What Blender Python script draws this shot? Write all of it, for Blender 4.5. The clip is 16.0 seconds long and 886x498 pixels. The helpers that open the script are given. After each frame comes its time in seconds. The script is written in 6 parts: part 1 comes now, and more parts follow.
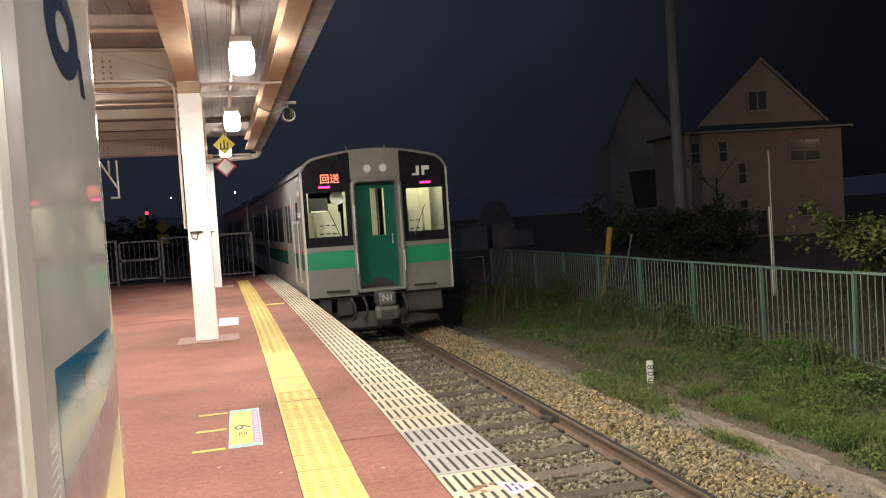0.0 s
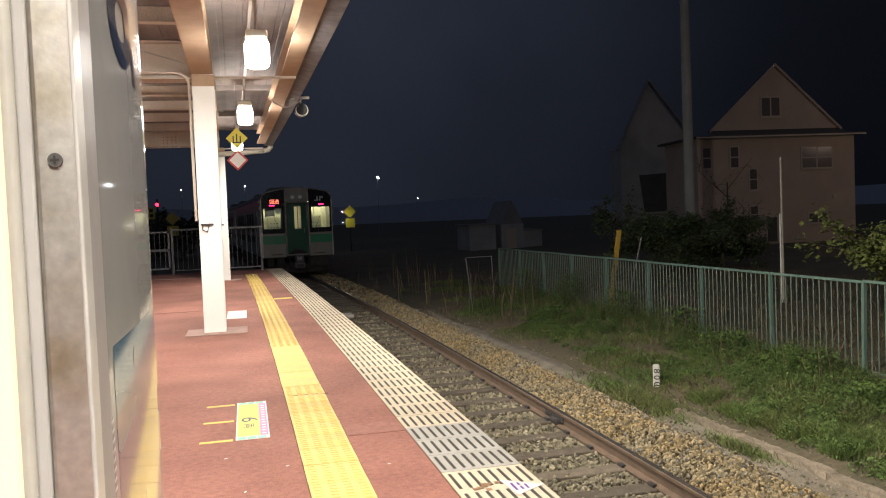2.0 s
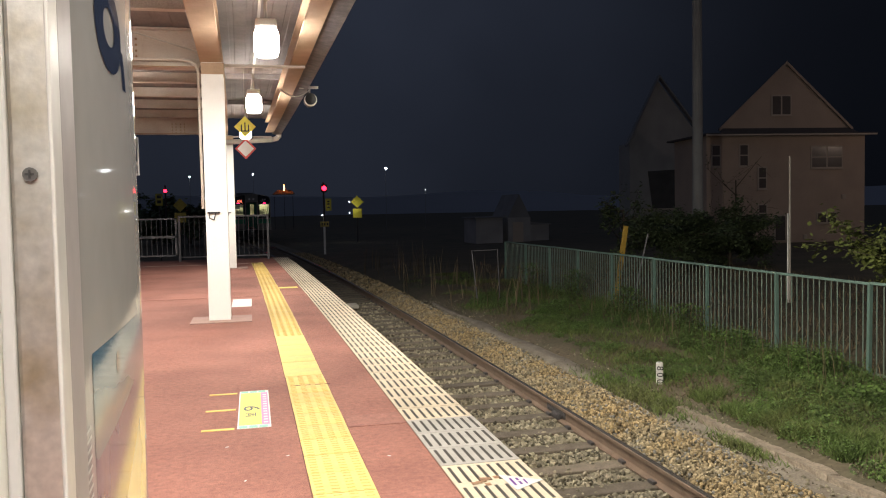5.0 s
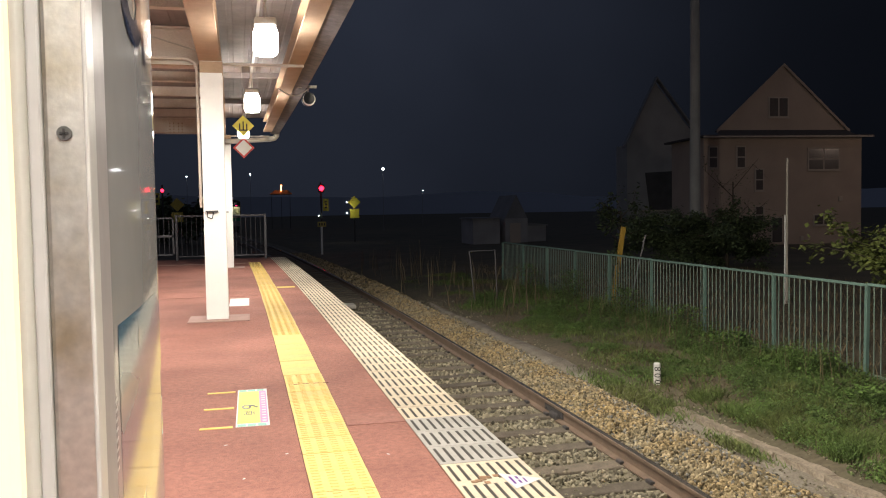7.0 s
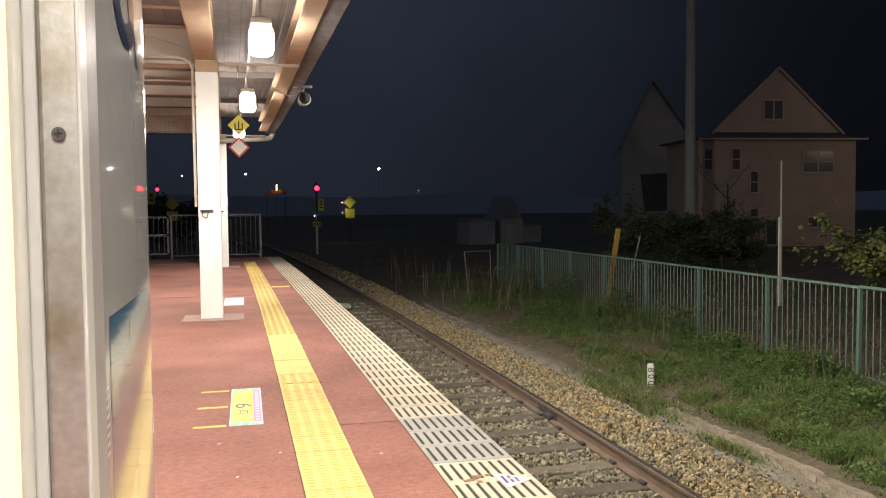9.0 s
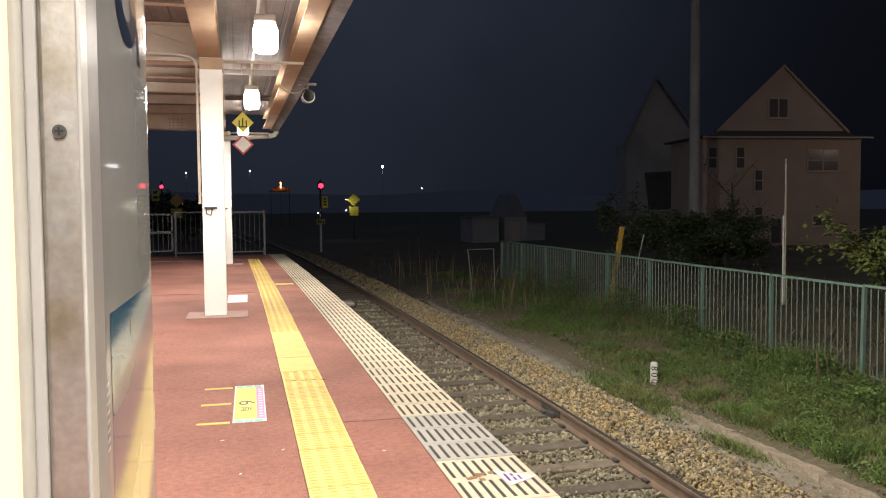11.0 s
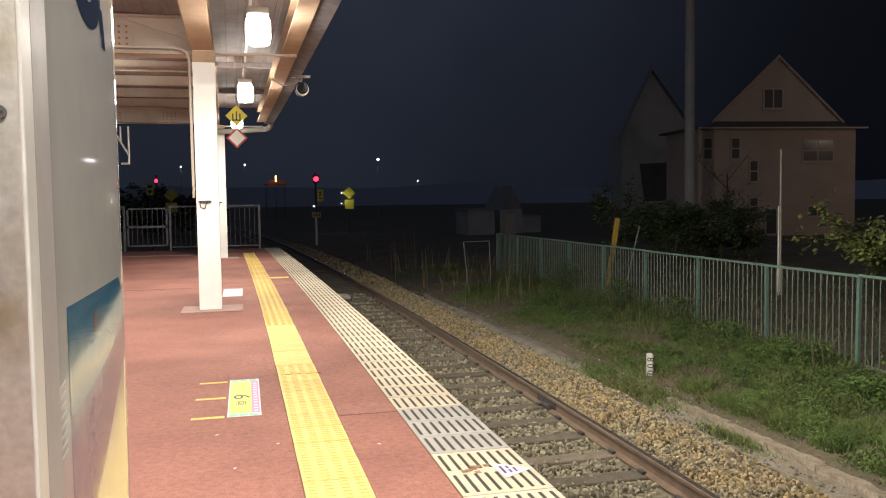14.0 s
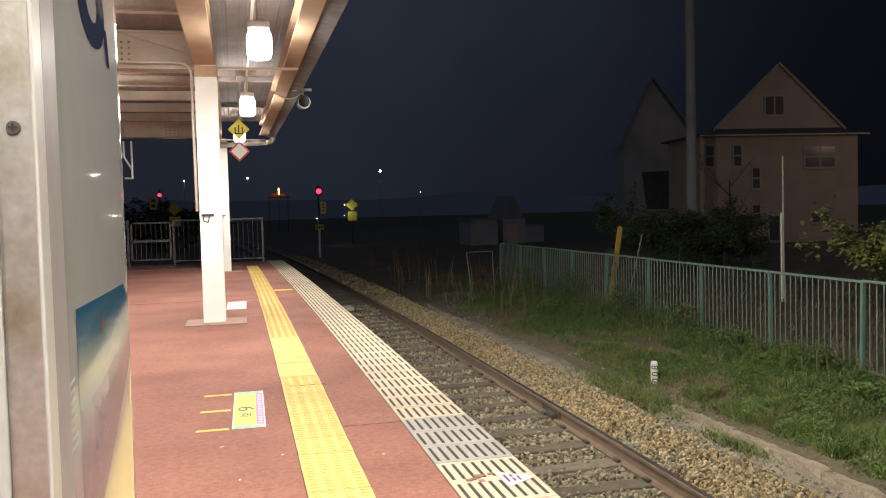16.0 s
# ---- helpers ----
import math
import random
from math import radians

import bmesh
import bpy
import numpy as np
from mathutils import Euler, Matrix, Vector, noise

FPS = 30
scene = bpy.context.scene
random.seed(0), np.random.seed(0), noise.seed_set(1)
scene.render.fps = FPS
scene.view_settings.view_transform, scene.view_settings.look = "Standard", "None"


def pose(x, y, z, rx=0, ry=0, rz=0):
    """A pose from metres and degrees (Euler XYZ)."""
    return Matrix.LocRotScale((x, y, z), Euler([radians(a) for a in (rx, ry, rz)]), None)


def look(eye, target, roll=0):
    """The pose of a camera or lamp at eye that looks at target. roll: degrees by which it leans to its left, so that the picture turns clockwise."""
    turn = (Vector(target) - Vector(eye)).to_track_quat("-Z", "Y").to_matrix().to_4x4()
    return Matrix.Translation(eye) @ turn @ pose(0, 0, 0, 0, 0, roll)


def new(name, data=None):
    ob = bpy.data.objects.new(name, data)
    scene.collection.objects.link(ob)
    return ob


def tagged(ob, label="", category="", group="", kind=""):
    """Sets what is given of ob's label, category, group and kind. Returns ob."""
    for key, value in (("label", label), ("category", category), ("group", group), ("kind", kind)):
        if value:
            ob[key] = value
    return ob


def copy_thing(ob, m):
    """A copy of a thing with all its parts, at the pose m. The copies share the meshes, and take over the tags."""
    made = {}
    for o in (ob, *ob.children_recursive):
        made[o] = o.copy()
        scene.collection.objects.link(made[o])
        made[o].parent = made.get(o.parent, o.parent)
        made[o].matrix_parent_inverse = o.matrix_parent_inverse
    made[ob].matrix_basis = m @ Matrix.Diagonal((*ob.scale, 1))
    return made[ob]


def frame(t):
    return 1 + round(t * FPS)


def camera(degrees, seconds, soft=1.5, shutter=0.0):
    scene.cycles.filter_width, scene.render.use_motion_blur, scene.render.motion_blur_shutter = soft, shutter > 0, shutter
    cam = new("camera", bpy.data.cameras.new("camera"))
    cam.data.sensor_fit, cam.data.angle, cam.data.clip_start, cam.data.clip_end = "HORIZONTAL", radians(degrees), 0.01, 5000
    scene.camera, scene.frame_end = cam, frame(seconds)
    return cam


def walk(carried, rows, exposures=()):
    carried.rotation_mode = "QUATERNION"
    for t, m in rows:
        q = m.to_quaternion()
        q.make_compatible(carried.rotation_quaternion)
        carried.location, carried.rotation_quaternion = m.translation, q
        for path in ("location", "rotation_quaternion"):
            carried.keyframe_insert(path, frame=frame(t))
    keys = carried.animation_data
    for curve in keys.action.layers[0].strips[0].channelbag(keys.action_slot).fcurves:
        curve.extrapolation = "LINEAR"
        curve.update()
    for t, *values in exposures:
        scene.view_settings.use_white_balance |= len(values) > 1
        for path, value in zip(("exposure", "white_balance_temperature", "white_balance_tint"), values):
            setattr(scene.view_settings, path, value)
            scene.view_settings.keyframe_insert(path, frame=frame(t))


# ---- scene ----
cam = camera(56.2, 16.0, soft=1.1)
PATH = [
    (0, (-1.253, -0.36, 1.24), (-0.773, 1.581, 1.164), -3.7),
    (0.5, (-1.264, -0.35, 1.241), (-0.791, 1.592, 1.166), -3.4),
    (1, (-1.266, -0.369, 1.24), (-0.806, 1.577, 1.176), -3.2),
    (1.5, (-1.265, -0.368, 1.237), (-0.807, 1.578, 1.177), -2.9),
    (2, (-1.272, -0.369, 1.238), (-0.811, 1.576, 1.16), -2.3),
    (2.5, (-1.274, -0.369, 1.241), (-0.82, 1.576, 1.142), -1.5),
    (3, (-1.262, -0.371, 1.247), (-0.819, 1.576, 1.149), -1.2),
    (3.5, (-1.26, -0.374, 1.252), (-0.821, 1.575, 1.159), -1.0),
    (4, (-1.256, -0.378, 1.253), (-0.816, 1.57, 1.154), -0.9),
    (6.5, (-1.271, -0.36, 1.236), (-0.818, 1.585, 1.143), -1.5),
    (7, (-1.274, -0.364, 1.235), (-0.822, 1.582, 1.14), -0.9),
    (7.5, (-1.278, -0.374, 1.235), (-0.822, 1.571, 1.141), -0.7),
    (8, (-1.277, -0.378, 1.235), (-0.818, 1.567, 1.139), -0.8),
    (8.5, (-1.273, -0.378, 1.234), (-0.811, 1.565, 1.136), -0.6),
    (9, (-1.27, -0.383, 1.234), (-0.807, 1.561, 1.14), -0.6),
    (11.5, (-1.267, -0.387, 1.234), (-0.816, 1.559, 1.134), -0.5),
    (12, (-1.257, -0.391, 1.234), (-0.816, 1.557, 1.134), -0.8),
    (12.5, (-1.252, -0.388, 1.232), (-0.806, 1.558, 1.123), -0.7),
    (13, (-1.254, -0.374, 1.232), (-0.799, 1.571, 1.117), -0.8),
    (13.5, (-1.25, -0.375, 1.229), (-0.785, 1.567, 1.112), -0.8),
    (14, (-1.255, -0.368, 1.231), (-0.792, 1.574, 1.114), -0.8),
    (14.5, (-1.258, -0.379, 1.23), (-0.792, 1.563, 1.123), -0.8),
    (15, (-1.262, -0.378, 1.231), (-0.789, 1.562, 1.127), -0.8),
    (15.5, (-1.261, -0.381, 1.232), (-0.792, 1.56, 1.135), -1.2),
    (16, (-1.252, -0.394, 1.228), (-0.796, 1.552, 1.137), -1.5),
]
walk(cam, [(t, look(e, g, r)) for t, e, g, r in PATH])

# ---- night sky, lamp strengths ----
world = bpy.data.worlds.new("night")
scene.world = world
world.use_nodes = True
bg = world.node_tree.nodes["Background"]
sky_n, sky_l = world.node_tree.nodes, world.node_tree.links


def sky_math(op, a, b):
    m = sky_n.new("ShaderNodeMath")
    m.operation = op
    for slot, v in zip(m.inputs, (a, b)):
        if isinstance(v, (int, float)):
            slot.default_value = v
        else:
            sky_l.new(v, slot)
    return m.outputs[0]


# low cloud: brighter overhead than at the horizon; one side brightened to imitate lens veil
sky_co, sky_xyz = sky_n.new("ShaderNodeTexCoord"), sky_n.new("ShaderNodeSeparateXYZ")
sky_l.new(sky_co.outputs["Generated"], sky_xyz.inputs[0])
veil_side, cloud, cloud_fac = sky_n.new("ShaderNodeMapRange"), sky_n.new("ShaderNodeTexNoise"), sky_n.new("ShaderNodeMapRange")
veil_side.interpolation_type = "SMOOTHSTEP"
for slot, v in zip(veil_side.inputs[1:5], (0.10, 0.66, 1.40, 0.30)):
    slot.default_value = v
sky_l.new(sky_xyz.outputs["X"], veil_side.inputs[0])
cloud.inputs["Scale"].default_value, cloud.inputs["Detail"].default_value = 3.0, 3
sky_l.new(sky_co.outputs["Generated"], cloud.inputs["Vector"])
for slot, v in zip(cloud_fac.inputs[1:5], (0.3, 0.7, 0.82, 1.18)):
    slot.default_value = v
sky_l.new(cloud.outputs["Fac"], cloud_fac.inputs[0])
up = sky_math("ADD", sky_math("MULTIPLY", sky_math("MAXIMUM", sky_xyz.outputs["Z"], 0.0), 2.2), 1.0)
sky_fac = sky_math("MULTIPLY", sky_math("MULTIPLY", up, veil_side.outputs[0]), cloud_fac.outputs[0])
sky_tint = sky_n.new("ShaderNodeVectorMath")
sky_tint.operation = "SCALE"
sky_tint.inputs[0].default_value = (0.0094, 0.0114, 0.0176)
sky_l.new(sky_fac, sky_tint.inputs["Scale"])
sky_l.new(sky_tint.outputs[0], bg.inputs["Color"])
bg.inputs["Strength"].default_value = 1.0
scene.view_settings.exposure = 0.0

LAMP_GLOW = 84.0
LAMP_DOWN = 92.0
FILL_VERGE = 3000.0
SIGN_LAMP = 7.0
FILL_PLATFORM = 1750.0
FILL_HOUSE = 255.0
LAMP_COLOUR = (1.0, 0.955, 0.87)

K = 0.0014                      # curvature of the track, 1/m
TRACK = 1.47                    # middle of the track beside the platform edge


def bend(y):
    return -K * y * y / 2 if y > 0 else 0.0


# ---- materials ----
def mat(name, colour, rough=0.6, metal=0.0, scale=8.0, vary=0.25, bump=0.0, fine=90.0, second=None, wear=0.5,
        object_vary=0.0, island_vary=0.0, coat=0.0, spec=0.5, mid=0.0, mid_scale=9.0):
    m = bpy.data.materials.new(name)
    m.use_nodes = True
    n, l = m.node_tree.nodes, m.node_tree.links
    b = n["Principled BSDF"]
    b.inputs["Roughness"].default_value = rough
    b.inputs["Metallic"].default_value = metal
    b.inputs["Coat Weight"].default_value = coat
    b.inputs["Specular IOR Level"].default_value = spec
    co = n.new("ShaderNodeTexCoord")
    big = n.new("ShaderNodeTexNoise")
    big.inputs["Scale"].default_value, big.inputs["Detail"].default_value = scale, 5
    l.new(co.outputs["Object"], big.inputs["Vector"])
    small = n.new("ShaderNodeTexNoise")
    small.inputs["Scale"].default_value, small.inputs["Detail"].default_value = fine, 3
    l.new(co.outputs["Object"], small.inputs["Vector"])
    ramp = n.new("ShaderNodeMix")
    ramp.data_type = "RGBA"
    dark = second or tuple(c * (1 - vary) for c in colour)
    ramp.inputs[6].default_value, ramp.inputs[7].default_value = (*dark, 1), (*colour, 1)
    mr = n.new("ShaderNodeMapRange")
    mr.inputs[1].default_value, mr.inputs[2].default_value = wear - 0.18, wear + 0.18
    l.new(big.outputs["Fac"], mr.inputs[0])
    l.new(mr.outputs[0], ramp.inputs[0])
    hsv = n.new("ShaderNodeHueSaturation")
    val = n.new("ShaderNodeMapRange")
    val.inputs[1].default_value, val.inputs[2].default_value = 0.25, 0.75
    val.inputs[3].default_value, val.inputs[4].default_value = 1 - vary * 0.7, 1 + vary * 0.7
    l.new(small.outputs["Fac"], val.inputs[0])
    last = val.outputs[0]
    for amount, node, out in ((object_vary, "ShaderNodeObjectInfo", "Random"), (island_vary, "ShaderNodeNewGeometry", "Random Per Island")):
        if amount:
            oi = n.new(node)
            r2 = n.new("ShaderNodeMapRange")
            r2.inputs[3].default_value, r2.inputs[4].default_value = 1 - amount, 1 + amount
            l.new(oi.outputs[out], r2.inputs[0])
            mu = n.new("ShaderNodeMath")
            mu.operation = "MULTIPLY"
            l.new(last, mu.inputs[0])
            l.new(r2.outputs[0], mu.inputs[1])
            last = mu.outputs[0]
    if mid:
        tn = n.new("ShaderNodeTexNoise")
        tn.inputs["Scale"].default_value, tn.inputs["Detail"].default_value, tn.inputs["Roughness"].default_value = mid_scale, 8, 0.72
        l.new(co.outputs["Object"], tn.inputs["Vector"])
        r3 = n.new("ShaderNodeMapRange")
        r3.inputs[1].default_value, r3.inputs[2].default_value, r3.inputs[3].default_value, r3.inputs[4].default_value = 0.32, 0.68, 1 - mid, 1 + mid
        l.new(tn.outputs["Fac"], r3.inputs[0])
        m3 = n.new("ShaderNodeMath")
        m3.operation = "MULTIPLY"
        l.new(last, m3.inputs[0])
        l.new(r3.outputs[0], m3.inputs[1])
        last = m3.outputs[0]
    l.new(last, hsv.inputs["Value"])
    l.new(ramp.outputs[2], hsv.inputs["Color"])
    l.new(hsv.outputs["Color"], b.inputs["Base Color"])
    if bump:
        bp = n.new("ShaderNodeBump")
        bp.inputs["Strength"].default_value, bp.inputs["Distance"].default_value = bump, 0.01
        l.new(small.outputs["Fac"], bp.inputs["Height"])
        l.new(bp.outputs["Normal"], b.inputs["Normal"])
    return m


def glow(name, colour, strength):
    m = bpy.data.materials.new(name)
    m.use_nodes = True
    b = m.node_tree.nodes["Principled BSDF"]
    b.inputs["Base Color"].default_value = (*[min(1, c) * 0.6 for c in colour], 1)
    b.inputs["Emission Color"].default_value = (*colour, 1)
    b.inputs["Emission Strength"].default_value = strength
    return m


def glass(name, tint=(0.9, 0.95, 0.95), rough=0.02):
    m = bpy.data.materials.new(name)
    m.use_nodes = True
    b = m.node_tree.nodes["Principled BSDF"]
    b.inputs["Base Color"].default_value = (*tint, 1)
    b.inputs["Transmission Weight"].default_value = 1.0
    b.inputs["Roughness"].default_value = rough
    b.inputs["IOR"].default_value = 1.1
    return m


M_FLOOR = mat("red_asphalt", (0.335, 0.140, 0.104), 0.85, scale=1.3, vary=0.46, bump=0.8, fine=150, second=(0.235, 0.095, 0.070), mid=0.26, mid_scale=26)
M_PATCH = mat("worn_asphalt", (0.34, 0.15, 0.115), 0.88, scale=2.5, vary=0.3, bump=0.6, fine=140, mid=0.2, mid_scale=20)
M_PLINTH = mat("pale_concrete", (0.42, 0.27, 0.23), 0.9, scale=5, vary=0.2, bump=0.3)
M_YELLOW = mat("yellow_tactile", (0.66, 0.455, 0.13), 0.7, scale=3, vary=0.12, bump=0.12, object_vary=0.06, second=(0.58, 0.42, 0.15), mid=0.10, mid_scale=14)
M_GROUT = mat("dirty_joint", (0.16, 0.07, 0.045), 0.95, vary=0.3)
M_EDGE = mat("cream_edge_tile", (0.55, 0.465, 0.335), 0.75, scale=4, vary=0.12, bump=0.12, object_vary=0.06, second=(0.48, 0.41, 0.31), mid=0.10, mid_scale=11)
M_EDGEGREY = mat("grey_edge_tile", (0.37, 0.35, 0.315), 0.75, scale=4, vary=0.15, bump=0.12, object_vary=0.06)
M_SLOT = mat("dark_grip", (0.055, 0.047, 0.04), 0.85, vary=0.3)
M_CONC = mat("concrete", (0.30, 0.28, 0.25), 0.9, scale=2, vary=0.35, bump=0.4, fine=50)
M_KERB = mat("old_concrete", (0.36, 0.30, 0.235), 0.92, scale=6, vary=0.4, bump=0.7, fine=38, second=(0.20, 0.16, 0.12), wear=0.5)
M_STONE = mat("ballast_stone", (0.255, 0.19, 0.098), 0.9, scale=1.6, vary=0.3, bump=0.3, fine=60, island_vary=0.68, second=(0.21, 0.185, 0.128), wear=0.42)
M_GRAVEL = mat("dusty_gravel", (0.25, 0.225, 0.158), 0.93, scale=2, vary=0.3, island_vary=0.75, second=(0.145, 0.126, 0.09))
M_PATH = mat("trodden_silt", (0.275, 0.242, 0.198), 0.95, scale=2.6, vary=0.4, bump=0.7, fine=45, second=(0.165, 0.137, 0.105))
M_STONEGREY = mat("grey_stone", (0.205, 0.195, 0.172), 0.9, scale=3, vary=0.3, island_vary=0.55)
M_BED = mat("dusty_ballast_bed", (0.185, 0.165, 0.11), 0.95, scale=14, vary=0.4, bump=0.9, fine=34, second=(0.12, 0.10, 0.075))
M_SLEEPER = mat("weathered_wood", (0.135, 0.11, 0.083), 0.9, scale=9, vary=0.35, bump=0.5, fine=55, object_vary=0.25)
M_RAIL = mat("rusty_rail", (0.152, 0.104, 0.074), 0.6, scale=6, vary=0.3, bump=0.2)
M_RAILTOP = mat("polished_rail_head", (0.62, 0.55, 0.48), 0.24, metal=0.9, scale=6, vary=0.2)
M_IRON = mat("dark_iron", (0.05, 0.045, 0.045), 0.6, vary=0.3)
M_GROUND = mat("bare_earth", (0.14, 0.108, 0.072), 0.97, scale=0.7, vary=0.4, bump=0.8, fine=18, second=(0.085, 0.08, 0.048))
M_GRASS = mat("grass_blades", (0.092, 0.155, 0.034), 0.75, vary=0.35, scale=0.8, island_vary=0.55, second=(0.125, 0.135, 0.045))
M_DRYGRASS = mat("dry_stalks", (0.155, 0.118, 0.07), 0.85, vary=0.3, scale=1.0, island_vary=0.5)
M_LEAF = mat("weed_leaves", (0.102, 0.176, 0.037), 0.6, vary=0.3, scale=1.1, island_vary=0.6, second=(0.085, 0.13, 0.038))
M_TREELEAF = mat("yellow_green_leaves", (0.21, 0.25, 0.07), 0.6, vary=0.3, scale=2, island_vary=0.45)
M_DARKLEAF = mat("dark_foliage", (0.105, 0.14, 0.062), 0.7, vary=0.3, scale=2, island_vary=0.5)
M_BARK = mat("bark", (0.10, 0.08, 0.06), 0.9, vary=0.35, scale=9, bump=0.5)
M_WHITE = mat("white_column_paint", (0.85, 0.835, 0.79), 0.5, scale=3, vary=0.06, bump=0.05)
M_TAN = mat("tan_beam_paint", (0.44, 0.312, 0.212), 0.85, scale=2.5, vary=0.16, bump=0.08, second=(0.38, 0.262, 0.172), spec=0.25, mid=0.08, mid_scale=7)
M_PALE = mat("pale_beam_paint", (0.56, 0.49, 0.42), 0.6, scale=1.6, vary=0.24, bump=0.1, second=(0.42, 0.33, 0.26))
M_DECK = mat("brown_roof_deck", (0.23, 0.195, 0.182), 0.75, scale=1.4, vary=0.35, bump=0.1, second=(0.165, 0.14, 0.135), mid=0.15, mid_scale=3)
M_GUTTER = mat("grimy_gutter", (0.125, 0.108, 0.108), 0.7, scale=5, vary=0.4, second=(0.065, 0.057, 0.06), mid=0.35, mid_scale=12)
M_POLE = mat("grey_concrete_pole", (0.36, 0.355, 0.35), 0.9, vary=0.25, scale=1.2)
M_PIPE = mat("grey_pipe", (0.48, 0.44, 0.38), 0.5, scale=4, vary=0.2)
M_RUST = mat("rusty_edge", (0.30, 0.17, 0.09), 0.8, scale=14, vary=0.4, bump=0.3)
M_HOUSING = mat("lamp_housing", (0.55, 0.52, 0.48), 0.5, vary=0.1)
M_DIFFUSER = glow("lamp_diffuser", LAMP_COLOUR, LAMP_GLOW)
M_FENCEMETAL = mat("dull_fence_metal", (0.15, 0.145, 0.155), 0.5, scale=5, vary=0.3, metal=0.2)
M_GREENFENCE = mat("green_fence_paint", (0.125, 0.20, 0.165), 0.5, scale=2.0, vary=0.25, bump=0.05, second=(0.185, 0.215, 0.18))
M_GREENPOST = mat("green_post_paint", (0.125, 0.205, 0.175), 0.5, scale=2.0, vary=0.2)
M_GREENRAIL = mat("green_rail_paint", (0.165, 0.26, 0.222), 0.5, scale=2.0, vary=0.2)
M_SIGNYELLOW = mat("yellow_sign", (0.93, 0.82, 0.08), 0.45, vary=0.05)
M_SIGNWHITE = mat("white_sign", (0.88, 0.86, 0.82), 0.45, vary=0.04)
M_SIGNRED = mat("red_sign_border", (0.60, 0.06, 0.05), 0.5, vary=0.08)
M_BLACK = mat("black_paint", (0.02, 0.02, 0.022), 0.5, vary=0.2)
M_GLOSSBLACK = mat("black_gloss_panel", (0.015, 0.014, 0.018), 0.16, vary=0.2, spec=0.5)
M_STEEL = mat("brushed_stainless", (0.42, 0.41, 0.39), 0.36, metal=0.7, scale=3, vary=0.08, bump=0.03)
M_STEELFRONT = mat("grey_front_skin", (0.225, 0.215, 0.20), 0.42, metal=0.3, scale=2.5, vary=0.14, mid=0.08, mid_scale=3)
M_POST = mat("pale_corner_steel", (0.55, 0.54, 0.51), 0.35, metal=0.3, vary=0.08)
M_ROOF = mat("dull_train_roof", (0.14, 0.13, 0.13), 0.6, vary=0.2)
M_GREEN = mat("green_band", (0.015, 0.235, 0.115), 0.35, scale=3, vary=0.08)
M_DIMGREEN = mat("dark_green_door_and_dim_side", (0.008, 0.10, 0.062), 0.25, scale=3, vary=0.2)
M_REDLINE = mat("red_stripe", (0.5, 0.04, 0.04), 0.4, vary=0.1)
M_CREAM = mat("cream_cab_lining", (0.62, 0.60, 0.44), 0.6, vary=0.08)
M_UNDER = mat("grimy_underframe", (0.036, 0.033, 0.03), 0.8, vary=0.35, scale=5)
M_PLOUGH = mat("dusty_track_guard", (0.062, 0.056, 0.05), 0.8, scale=4, vary=0.35, second=(0.035, 0.032, 0.03))
M_COUPLER = mat("grey_coupler", (0.15, 0.145, 0.135), 0.5, vary=0.25, metal=0.4)
M_GLASS = glass("clear_glass")
M_LEDRED = glow("red_tail_bar", (1.0, 0.02, 0.14), 6.0)
M_LEDTEXT = glow("orange_led_text", (1.0, 0.20, 0.11), 3.0)
M_CABLIGHT = glow("cab_ceiling_light", (1.0, 0.95, 0.68), 9.0)
M_SIGNALRED = glow("red_signal_lens", (1.0, 0.014, 0.04), 9.0)
M_FARWHITE = glow("white_street_light", (0.9, 0.97, 1.0), 40.0)
M_FARWARM = glow("orange_shop_light", (1.0, 0.36, 0.10), 12.0)
M_LENS = mat("dark_lamp_lens", (0.03, 0.032, 0.035), 0.15, vary=0.1)
M_HOUSE = mat("tan_house_siding", (0.48, 0.375, 0.31), 0.85, scale=0.8, vary=0.14, bump=0.1, fine=20)
M_HOUSEGREY = mat("grey_house_siding", (0.40, 0.39, 0.385), 0.85, scale=0.8, vary=0.2)
M_HOUSEROOF = mat("dark_roofing", (0.085, 0.075, 0.074), 0.8, vary=0.2)
M_TRIM = mat("white_window_trim", (0.50, 0.42, 0.36), 0.6, vary=0.1)
M_WINDARK = mat("dark_window_pane", (0.06, 0.055, 0.055), 0.1, vary=0.1)
M_ALU = mat("worn_aluminium", (0.80, 0.77, 0.71), 0.30, metal=0.75, scale=46, vary=0.18, bump=0.02, fine=260, second=(0.50, 0.42, 0.27), wear=0.43)
M_SIDE = mat("glossy_grey_side_panel", (0.43, 0.42, 0.40), 0.06, scale=3, vary=0.05, fine=40, spec=0.7)
M_GASKET = mat("grey_rubber_bead", (0.40, 0.37, 0.36), 0.4, vary=0.1)
M_PORCH = mat("porch_shade_tone", (0.10, 0.097, 0.095), 0.85, scale=1.5, vary=0.3)
M_DIMROOF = mat("faded_grey_roofing", (0.25, 0.25, 0.26), 0.85, scale=1.0, vary=0.2)
M_YELLOWSKIRT = mat("dirt_and_shading_in_tactile_pattern", (0.53, 0.365, 0.105), 0.85, scale=5, vary=0.25, second=(0.60, 0.42, 0.12))
M_FRONTSHADE = mat("front_edge_shading", (0.62, 0.60, 0.53), 0.5, vary=0.06)
M_TRIMSHINE = mat("trim_edge_highlight", (0.82, 0.80, 0.75), 0.35, metal=0.3, vary=0.08, scale=30)
# pale colour paints the lamplight that chrome headlamp reflectors throw back
M_HEADLAMP = mat("headlamp_reflection_tone", (0.78, 0.77, 0.74), 0.15, vary=0.15, scale=40)
